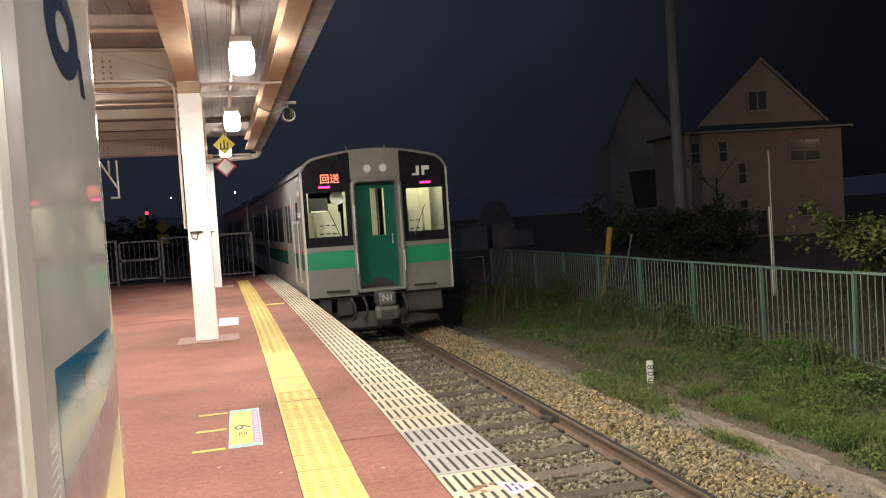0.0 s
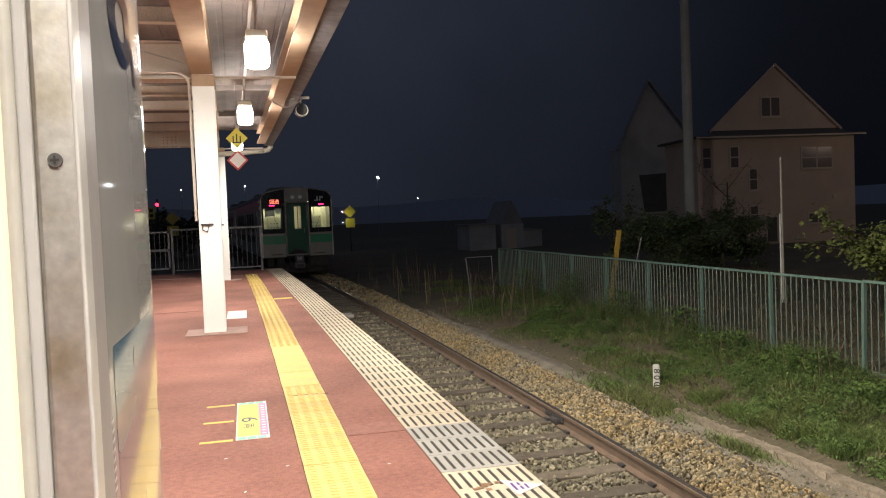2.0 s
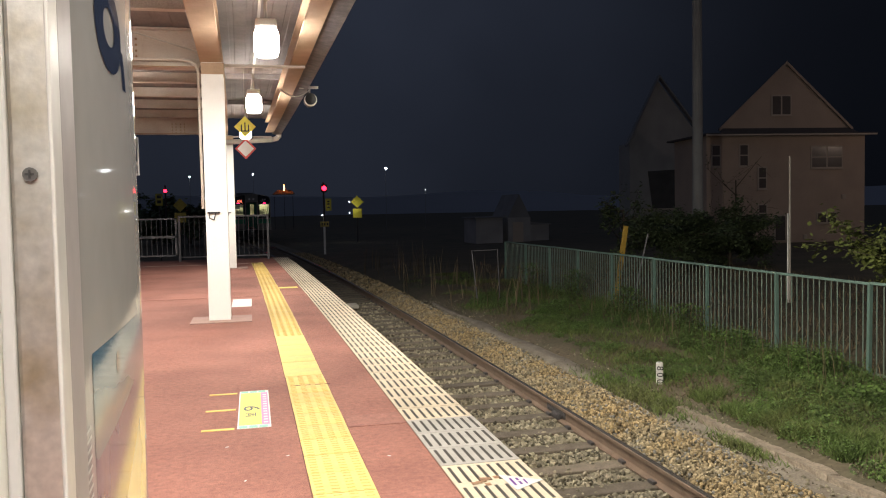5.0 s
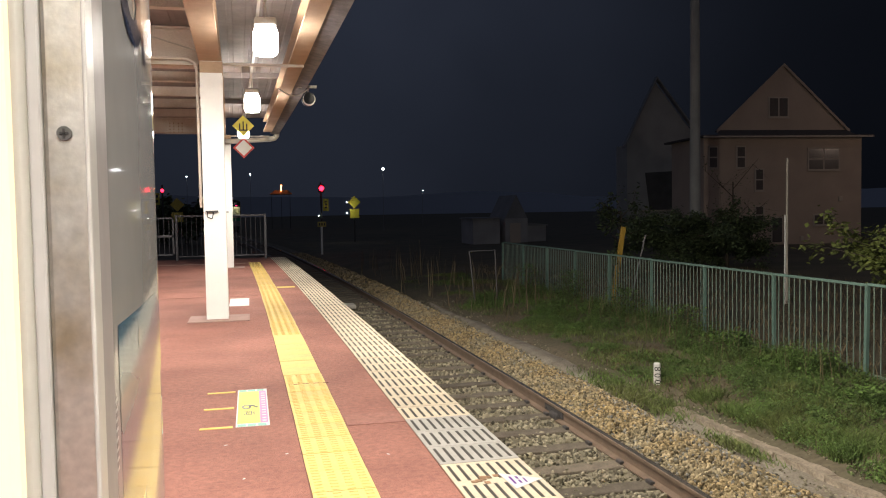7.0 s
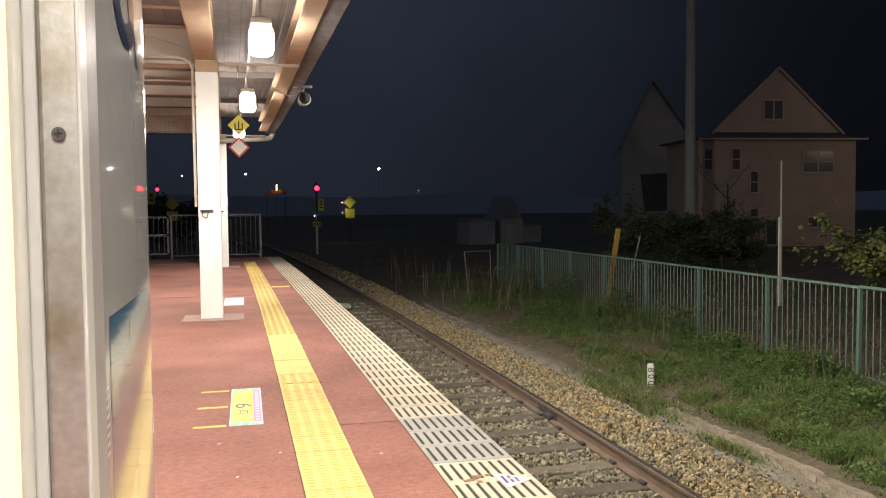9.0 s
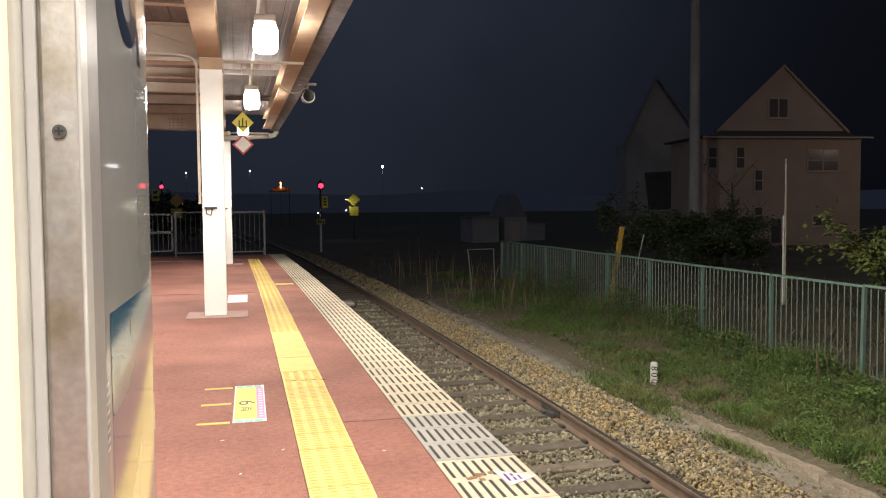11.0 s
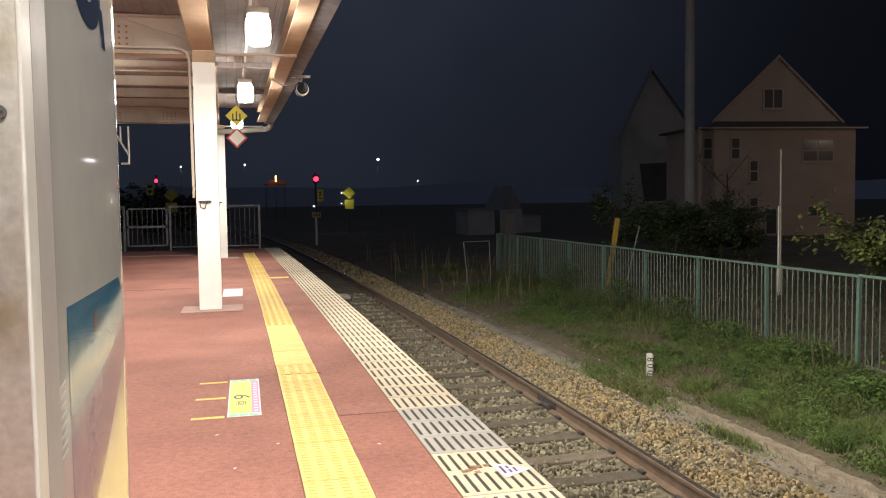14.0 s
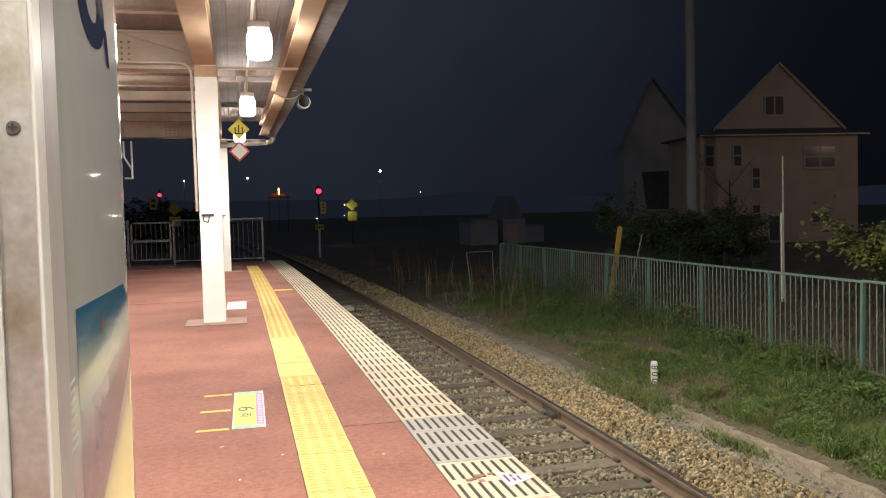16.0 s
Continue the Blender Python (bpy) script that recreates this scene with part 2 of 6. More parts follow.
M_PANE = mat("dull_house_pane", (0.125, 0.105, 0.098), 0.2, vary=0.15)
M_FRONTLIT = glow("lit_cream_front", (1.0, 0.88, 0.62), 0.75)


def print_fade(name, stops, low, high):
    """A printed picture whose colours run softly from low to high z."""
    m = bpy.data.materials.new(name)
    m.use_nodes = True
    n, l = m.node_tree.nodes, m.node_tree.links
    b = n["Principled BSDF"]
    b.inputs["Roughness"].default_value, b.inputs["Specular IOR Level"].default_value = 0.07, 0.85
    co, xyz, wob = n.new("ShaderNodeTexCoord"), n.new("ShaderNodeSeparateXYZ"), n.new("ShaderNodeTexNoise")
    wob.inputs["Scale"].default_value, wob.inputs["Detail"].default_value = 28, 3
    add, mr, ramp = n.new("ShaderNodeMath"), n.new("ShaderNodeMapRange"), n.new("ShaderNodeValToRGB")
    add.operation = "MULTIPLY_ADD"
    add.inputs[1].default_value = 0.016
    l.new(co.outputs["Object"], xyz.inputs[0])
    l.new(co.outputs["Object"], wob.inputs["Vector"])
    l.new(wob.outputs["Fac"], add.inputs[0])
    l.new(xyz.outputs["Z"], add.inputs[2])
    mr.inputs[1].default_value, mr.inputs[2].default_value = low + 0.008, high + 0.008
    l.new(add.outputs[0], mr.inputs[0])
    l.new(mr.outputs[0], ramp.inputs[0])
    while len(ramp.color_ramp.elements) < len(stops):
        ramp.color_ramp.elements.new(0.5)
    for e, (p, c) in zip(ramp.color_ramp.elements, stops):
        e.position, e.color = p, (*c, 1)
    l.new(ramp.outputs[0], b.inputs["Base Color"])
    return m


M_PICTURE = print_fade("faded_sea_picture", ((0.0, (0.26, 0.31, 0.31)), (0.3, (0.40, 0.40, 0.31)), (0.5, (0.24, 0.31, 0.31)), (0.75, (0.03, 0.14, 0.23)), (1.0, (0.02, 0.12, 0.22))), 1.138, 1.187)
# stands in for the red floor reflected in the side panel
M_FIELD = mat("floor_reflection_tone", (0.31, 0.27, 0.27), 0.07, scale=24, vary=0.15, spec=0.7, second=(0.215, 0.20, 0.245), wear=0.5)
M_SHED = mat("dim_shed_wall", (0.40, 0.39, 0.40), 0.85, scale=0.9, vary=0.25)
M_PICPATCH = mat("brown_print", (0.22, 0.13, 0.10), 0.07, scale=60, vary=0.2, spec=0.7)
M_NAVY = mat("navy_emblem", (0.03, 0.04, 0.075), 0.03, vary=0.1)
M_LINEYELLOW = mat("yellow_line_paint", (0.72, 0.52, 0.14), 0.8, vary=0.1)
M_STICKER = mat("yellow_sticker", (0.62, 0.58, 0.09), 0.6, vary=0.06)
M_STICKWHITE = mat("white_sticker", (0.58, 0.57, 0.54), 0.6, vary=0.06)
M_PINK = mat("pink_sticker_band", (0.66, 0.20, 0.38), 0.6, vary=0.06)
M_TEAL = mat("teal_sticker_band", (0.20, 0.46, 0.36), 0.6, vary=0.06)
M_PURPLE = mat("purple_print", (0.12, 0.03, 0.22), 0.6, vary=0.1)


# ---- shape helpers ----
def box(bm, x0, x1, y0, y1, z0, z1, bevel=0.0, m=None, index=0):
    mm = Matrix.Translation(((x0 + x1) / 2, (y0 + y1) / 2, (z0 + z1) / 2)) @ Matrix.Diagonal((abs(x1 - x0), abs(y1 - y0), abs(z1 - z0), 1))
    g = bmesh.ops.create_cube(bm, size=1, matrix=(m or Matrix()) @ mm)
    faces = {f for v in g["verts"] for f in v.link_faces}
    for f in faces:
        f.material_index = index
    if bevel:
        r = bmesh.ops.bevel(bm, geom=list({e for v in g["verts"] for e in v.link_edges}), offset=bevel, segments=2, profile=0.5, affect="EDGES")
        for f in r["faces"]:
            f.material_index = index
    return bm


def rod(bm, a, b, r, r2=None, seg=10):
    a, b = Vector(a), Vector(b)
    d = b - a
    m = Matrix.Translation((a + b) / 2) @ d.to_track_quat("Z", "Y").to_matrix().to_4x4()
    bmesh.ops.create_cone(bm, cap_ends=True, segments=seg, radius1=r, radius2=r if r2 is None else r2, depth=d.length, matrix=m)
    return bm


def poly(bm, pts, thick):
    """A flat plate from its outline; thick is the vector of its depth."""
    vs = [bm.verts.new(p) for p in pts]
    f = bm.faces.new(vs)
    r = bmesh.ops.extrude_face_region(bm, geom=[f])
    bmesh.ops.translate(bm, vec=thick, verts=[v for v in r["geom"] if isinstance(v, bmesh.types.BMVert)])
    bmesh.ops.recalc_face_normals(bm, faces=bm.faces)
    return bm


def sweep(bm, outline, ys, closed=True, follow=True):
    """Carry a cross-section (x, z) along the bent track line."""
    rings = []
    for y in ys:
        o = bend(y) if follow else 0
        rings.append([bm.verts.new((x + o, y, z)) for x, z in outline])
    n = len(outline)
    for a, b in zip(rings, rings[1:]):
        for i in range(n if closed else n - 1):
            j = (i + 1) % n
            bm.faces.new((a[i], a[j], b[j], b[i]))
    if closed:
        bm.faces.new(rings[0])
        bm.faces.new(rings[-1])
    bmesh.ops.recalc_face_normals(bm, faces=bm.faces)
    return bm


def steps(a, b, d):
    n = max(1, round((b - a) / d))
    return [a + (b - a) * i / n for i in range(n + 1)]


def mesh_of(name, bm, mats, smooth=False):
    me = bpy.data.meshes.new(name)
    bm.to_mesh(me)
    bm.free()
    for m in (mats if isinstance(mats, (list, tuple)) else [mats]):
        me.materials.append(m)
    if smooth:
        me.shade_smooth()
    return me


def part(name, bm, mats, parent=None, label="", smooth=False, at=None):
    ob = new(name, mesh_of(name, bm, mats, smooth))
    if parent:
        ob.parent = parent
    if at is not None:
        ob.matrix_basis = at
    if label:
        ob["label"] = label
    return ob


def thing(name, label, category, at=None, group="", kind=""):
    ob = new(name)
    ob.empty_display_size = 0.1
    if at is not None:
        ob.matrix_basis = at
    return tagged(ob, label, category, group, kind)


def B():
    return bmesh.new()


def bx(name, mats, parent, x0, x1, y0, y1, z0, z1, bevel=0.0, label="", at=None):
    return part(name, box(B(), x0, x1, y0, y1, z0, z1, bevel), mats, parent, label, at=at)


def text_part(name, words, size, mats, parent, at, label="", depth=0.002):
    cu = bpy.data.curves.new(name, "FONT")
    cu.body, cu.size, cu.extrude, cu.align_x, cu.align_y = words, size, depth, "CENTER", "CENTER"
    tmp = bpy.data.objects.new(name, cu)
    scene.collection.objects.link(tmp)
    me = bpy.data.meshes.new_from_object(tmp.evaluated_get(bpy.context.evaluated_depsgraph_get()))
    bpy.data.objects.remove(tmp)
    me.materials.clear()
    me.materials.append(mats)
    ob = new(name, me)
    ob.parent = parent
    ob.matrix_basis = at
    if label:
        ob["label"] = label
    return ob


def scatter(name, verts, faces, mats, label, category, smooth=False):
    me = bpy.data.meshes.new(name)
    me.from_pydata(verts, [], faces)
    for m in (mats if isinstance(mats, (list, tuple)) else [mats]):
        me.materials.append(m)
    if smooth:
        me.shade_smooth()
    return tagged(new(name, me), label, category, kind="stuff")


# ---- ground, track, platform ----
def ground_height(x, y):
    pts = [(-400, -1.3), (-6.5, -1.25), (3.3, -1.30), (3.62, -1.30), (3.80, -1.21), (3.95, -1.165), (4.6, -1.10), (6.6, -1.06), (12, -1.0), (24, -0.85), (400, -0.8)]
    for (a, za), (b, zb) in zip(pts, pts[1:]):
        if x <= b:
            k = (x - a) / (b - a)
            return za + (zb - za) * k
    return pts[-1][1]


def build_ground():
    xs = [-1500, -400, -60, -20, -6.5, -3, 0, 3.3, 3.62, 3.80, 3.95] + [3.95 + 0.3 * i for i in range(1, 14)] + [8.5, 10, 12, 16, 24, 40, 80, 300, 1500]
    ys = [-300, -60, -15] + steps(0, 40, 0.5) + [45, 50, 60, 75, 95, 130, 200, 400, 1500]
    bm = B()
    grid = []
    for y in ys:
        row = []
        for x in xs:
            o = bend(min(y, 120)) if -6 < x < 8 else 0
            z = ground_height(x, y)
            if 3.9 < x < 12:
                z += min(1.0, (x - 3.9) / 0.9) * (0.10 * noise.noise((x * 0.9, y * 0.9, 0)) + 0.04 * noise.noise((x * 3, y * 3, 5)))
            row.append(bm.verts.new((x + o, y, z)))
        grid.append(row)
    for a, b in zip(grid, grid[1:]):
        for i in range(len(xs) - 1):
            bm.faces.new((a[i], a[i + 1], b[i + 1], b[i]))
    g = part("ground", bm, M_GROUND, smooth=True)
    tagged(g, "dark bare earth and trodden soil beside the railway", "ground", kind="structure")


def build_track():
    track = tagged(thing("railway_track", "single railway track on wooden sleepers in ballast", "railway track", kind="structure"))
    ys = steps(-6, 24, 1.0) + steps(26, 230, 4.0)
    bm = B()
    top = [(-0.35, -1.32), (0.0, -1.12), (2.35, -1.115), (2.55, -1.02), (2.75, -1.0), (2.95, -1.04), (3.5, -1.34)]
    sweep(bm, top, ys, closed=False)
    part("ballast_bed", bm, M_BED, track, "dusty brown ballast bed")
    for side in (-1, 1):
        c = TRACK + side * 0.566
        prof = [(-0.064, -1.10), (0.064, -1.10), (0.064, -1.088), (0.012, -1.07), (0.012, -0.985), (0.033, -0.978), (0.033, -0.951),
                (0.026, -0.948), (-0.026, -0.948), (-0.033, -0.951), (-0.033, -0.978), (-0.012, -0.985), (-0.012, -1.07), (-0.064, -1.088)]
        bm = sweep(B(), [(c + x, z) for x, z in prof], ys)
        rail = part("rail", bm, [M_RAIL], track, "rust-brown steel rail with a polished head")
        bm = sweep(B(), [(c - 0.024, -0.9479), (c + 0.024, -0.9479), (c + 0.024, -0.9455), (c - 0.024, -0.9455)], ys)
        part("rail_head", bm, M_RAILTOP, rail, "bright worn running surface")
    sl = mesh_of("sleeper", box(B(), -1.05, 1.05, -0.105, 0.105, -0.14, 0.0, 0.012), M_SLEEPER)
    clip = mesh_of("rail_spike", box(box(B(), -0.11, -0.07, -0.05, 0.05, 0, 0.03, 0.006), 0.07, 0.11, -0.05, 0.05, 0, 0.03, 0.006), M_IRON)
    for i in range(110):
        y = -2 + i * 0.61 + random.uniform(-0.03, 0.03)
        s = new("sleeper", sl)
        s.parent = track
        s.matrix_basis = pose(TRACK + bend(y) + random.uniform(-0.03, 0.03), y, -1.088 + random.uniform(-0.008, 0.004), 0, 0, math.degrees(K * y) + random.uniform(-0.8, 0.8))
        if y < 22:
            for side in (-0.566, 0.566):
                c = new("rail_spike", clip)
                c.parent = s
                c.matrix_basis = pose(side, 0, 0)
    # rail joint with its dark fishplate and bond
    bm = box(B(), TRACK + 0.566 - 0.075, TRACK + 0.566 - 0.02, 8.0, 8.55, -1.06, -0.985, 0.01)
    box(bm, TRACK + 0.566 - 0.12, TRACK + 0.566 - 0.03, 8.1, 8.3, -1.09, -1.02, 0.02)
    part("fishplate", bm, M_IRON, track, "black greasy joint plate")
    for a in range(4):
        bm = rod(B(), (TRACK + 0.566 - 0.09, 8.06 + a * 0.14, -1.03), (TRACK + 0.566 - 0.02, 8.06 + a * 0.14, -1.03), 0.016, seg=6)
        part("bolt", bm, M_IRON, track)


def stones(name, count, place, size, mats, label):
    bm = B()
    bmesh.ops.create_icosphere(bm, subdivisions=1, radius=1)
    bv = [v.co.copy() for v in bm.verts]
    bf = [[v.index for v in f.verts] for f in bm.faces]
    bm.free()
    verts, faces = [], []
    for _ in range(count):
        p = place()
        s = size * random.uniform(0.55, 1.35)
        rot = Euler((random.uniform(0, 6.3), random.uniform(0, 6.3), random.uniform(0, 6.3))).to_matrix()
        sx, sy, sz = random.uniform(0.7, 1.2), random.uniform(0.6, 1.0), random.uniform(0.45, 0.85)
        o = len(verts)
        for v in bv:
            k = random.uniform(0.62, 1.2)
            verts.append(rot @ Vector((v.x * sx * k, v.y * sy * k, v.z * sz * k)) * s + Vector(p))
        faces += [[o + i for i in f] for f in bf]
    scatter(name, verts, faces, mats, label, "ballast")


def build_ballast():
    def crest(x, y):
        z = -1.115 + (x - 2.1) / 0.45 * 0.10 if x < 2.55 else (-1.0 if x < 2.86 else -1.0 - (x - 2.86) * 0.56)
        return x + bend(y), y, z + random.uniform(-0.012, 0.020) + 0.025 * noise.noise((x * 3, y * 2, 1))

    def shoulder():
        y = 2.5 + 21 * random.random() ** 1.35
        return crest(min(2.10 + 0.98 * random.random() ** 0.92, 3.1 + random.gauss(0, 0.06)), y)

    def slope():
        y = 2.5 + 21 * random.random() ** 1.35
        return crest(min(random.gauss(2.99, 0.11), 3.20 + 0.04 * noise.noise((y, 0, 4)) + max(0, y - 9) * 0.02), y)

    def strewn():
        y = 2.5 + 21 * random.random() ** 1.35
        return crest(random.uniform(2.1, 3.1), y)

    def between():
        y = 2.5 + 18 * random.random() ** 1.5
        k = round((y + 2) / 0.61 - 0.5) + 0.5
        y = -2 + k * 0.61 + random.gauss(0, 0.125)
        x = random.uniform(0.15, 1.95)
        return x + bend(y), y, -1.108 + random.uniform(-0.012, 0.016)

    def far():
        y = random.uniform(22, 45)
        x = random.uniform(2.1, 3.4)
        return x + bend(y), y, -1.0 - max(0, x - 2.9) * 0.5 + random.uniform(-0.02, 0.02)

    stones("ballast_stones", 37000, shoulder, 0.0215, M_STONE, "tan broken stone ballast heaped along the rail")
    stones("track_gravel", 12500, between, 0.0255, M_GRAVEL, "brown gravel between the wooden sleepers")
    stones("grey_stones", 11000, slope, 0.0215, M_STONEGREY, "grey broken stones on the outer ballast slope")
    stones("grey_stones", 3000, strewn, 0.0215, M_STONEGREY, "grey broken stones strewn on the ballast")
    def silt():
        y = 3 + 19 * random.random()
        x = 3.6 + random.gauss(0, 0.22)
        return x + bend(y), y, max(ground_height(x, y), -1.25) + random.uniform(-0.01, 0.012)
    stones("scattered_stones", 2600, silt, 0.017, M_GRAVEL, "small stones scattered along the drain")
    stones("far_ballast", 2500, far, 0.06, M_STONE, "tan ballast further along the track")


def build_kerb():
    kerb = tagged(thing("drain_kerb", "cracked concrete drain edging beside the ballast", "kerb", kind="structure"))
    y = 2.05
    while y < 8.3:
        ln = random.choice((0.6, 0.6, 0.45, 0.75))
        bm = box(B(), -0.085, 0.05, 0.0015, ln - 0.0015, -0.3, 0.0, 0.0)
        bmesh.ops.subdivide_edges(bm, edges=bm.edges[:], cuts=5, use_grid_fill=True)
        for v in bm.verts:
            k = 0.9 if v.co.z > -0.06 else 0.4
            v.co += Vector((0.030 * noise.noise((v.co.x * 9, v.co.y * 7 + y, v.co.z * 9)), 0, 0.026 * noise.noise((v.co.x * 8 + 3, v.co.y * 6 + y, 1)))) * k
        part("kerb_block", bm, M_KERB, kerb, at=pose(3.755 + bend(y) + random.uniform(-0.006, 0.006) + max(0, y - 7.4) * 0.04, y, -1.185 + random.uniform(-0.006, 0.005), random.uniform(-0.5, 0.5), random.uniform(0, 4), random.uniform(-0.5, 0.5)))
        y += ln
    bm = B()
    rings = []
    for yy in steps(2, 8.6, 0.15):
        rings.append([bm.verts.new((3.10 + 0.58 * k / 6 + bend(yy), yy, -1.238 - 0.022 * math.sin(math.pi * k / 6) + 0.012 * noise.noise((k * 0.7, yy * 2.2, 0)))) for k in range(7)])
    for p, q in zip(rings, rings[1:]):
        for k in range(6):
            bm.faces.new((p[k], p[k + 1], q[k + 1], q[k]))
    part("drain_floor", bm, M_PATH, kerb, "mud-filled concrete drain floor", smooth=True)


def build_path():
    bm = B()
    rings = []
    for i in range(61):
        y = 9.0 + i * 0.2
        w = max(0.03, min(1, (y - 8.9) / 0.7) * (0.20 + 0.13 * noise.noise((y * 0.75, 2, 0))) - max(0, y - 12.5) * 0.02)
        c0 = 3.60 + max(0, 10.6 - y) * 0.1 + 0.08 * noise.noise((y * 0.5, 7, 0)) + bend(y)
        rings.append([bm.verts.new((c0 + k * w, y, -1.235 + 0.03 * (1 - abs(k)) + 0.012 * noise.noise((y * 3, k * 2, 0)) + (0.05 if k > 0.9 else 0) - (0.06 if abs(k) > 0.9 else 0))) for k in (-1.3, -0.7, -0.2, 0.3, 0.75, 1.3)])
    for i, (p, q) in enumerate(zip(rings, rings[1:])):
        for k in range(5):
            bm.faces.new((p[k], p[k + 1], q[k + 1], q[k]))
    tagged(part("silt_strip", bm, M_PATH, smooth=True), "pale trodden silt strip beside the ballast", "ground", kind="structure")


PLAT_END = 22.9


def build_platform():
    plat = tagged(thing("platform", "red asphalt station platform with yellow tactile strip", "platform", kind="structure"))
    ys = steps(-10, PLAT_END, 1.5)
    part("platform_surface", sweep(B(), [(-6.2, -0.12), (-0.05, -0.12), (-0.05, 0.0), (-6.2, 0.0)], ys), M_FLOOR, plat, "brick-red asphalt, worn and patched")
    part("platform_wall", sweep(B(), [(-6.1, -1.4), (-0.12, -1.4), (-0.12, -0.121), (-6.1, -0.121)], ys), M_CONC, plat, "stained concrete platform wall")
    # worn patches beside the strip
    for x0, x1, y0, y1 in ((-0.742, -0.405, 4.36, 4.62), (-2.9, -1.08, 12.22, 12.34), (-0.742, -0.43, 12.2, 12.3), (-6.1, -1.1, 20.4, 20.55)):
        ya = (y0 + y1) / 2
        bx("asphalt_patch", M_PLINTH if y0 > 20 else M_PATCH, plat, x0 + bend(ya), x1 + bend(ya), y0, y1, 0.0, 0.004)
    # dirty joints under the blocks
    part("joint_bed", sweep(B(), [(-1.037, 0.0), (-0.747, 0.0), (-0.747, 0.0025), (-1.037, 0.0025)], steps(1.15, 20.5, 1.5)), M_GROUT, plat, "dirt-filled joints")
    part("joint_bed", sweep(B(), [(-0.404, 0.0), (-0.055, 0.0), (-0.055, 0.0025), (-0.404, 0.0025)], steps(1.1, PLAT_END - 0.1, 1.5)), M_GROUT, plat, "dirt-filled joints")
    # yellow tactile blocks
    bm = box(B(), -0.140, 0.140, -0.1465, 0.1465, 0.001, 0.005)
    for i in range(4):
        for j in range(7):
            x, y = -0.105 + i * 0.070, -0.127 + j * 0.0424
            # darker skirt paints dirt and the shading below each raised dot
            box(bm, x - 0.020, x + 0.020, y - 0.0155, y + 0.004, 0.005, 0.0056, index=1)
            box(bm, x - 0.017, x + 0.017, y - 0.008, y + 0.008, 0.005, 0.0075)
    dots = mesh_of("tactile_block", bm, [M_YELLOW, M_YELLOWSKIRT])
    # flat blocks imitate the stretch where lamp glare washes out the dots
    plain = mesh_of("tactile_plain", box(B(), -0.140, 0.140, -0.148, 0.148, 0.001, 0.005), M_YELLOW)
    y = 1.3
    while y < 20.6:
        t = new("tactile_block", plain if 5.9 < y < 8.1 else dots)
        t.parent = plat
        t.matrix_basis = pose(-0.892 + bend(y) + random.uniform(-0.002, 0.002), y, random.uniform(-0.0005, 0.001), 0, 0, math.degrees(K * y) + random.uniform(-0.3, 0.3))
        y += 0.30
    bx("joint_line", M_GROUT, plat, -1.032, -0.752, 5.590, 5.604, 0.003, 0.0062, label="wide dirty joint")
    # edge blocks with dark grip bars
    bm = box(B(), -0.2, 0.2, -0.148, 0.148, -0.05, 0.006, 0.0)
    for i in range(8):
        x = -0.172 + i * 0.0485
        box(bm, x - 0.0075, x + 0.0075, -0.112, 0.112, 0.006, 0.008, index=1)
    cream = mesh_of("edge_block", bm, [M_EDGE, M_SLOT])
    grey = cream.copy()
    grey.materials[0] = M_EDGEGREY
    y = 1.24
    while y < PLAT_END - 0.2:
        t = new("edge_block", grey if 3.5 < y < 4.3 else cream)
        t.parent = plat
        t.matrix_basis = pose(-0.2 + bend(y), y, random.uniform(-0.001, 0.001), 0, 0, math.degrees(K * y) + random.uniform(-0.2, 0.2))
        y += 0.30


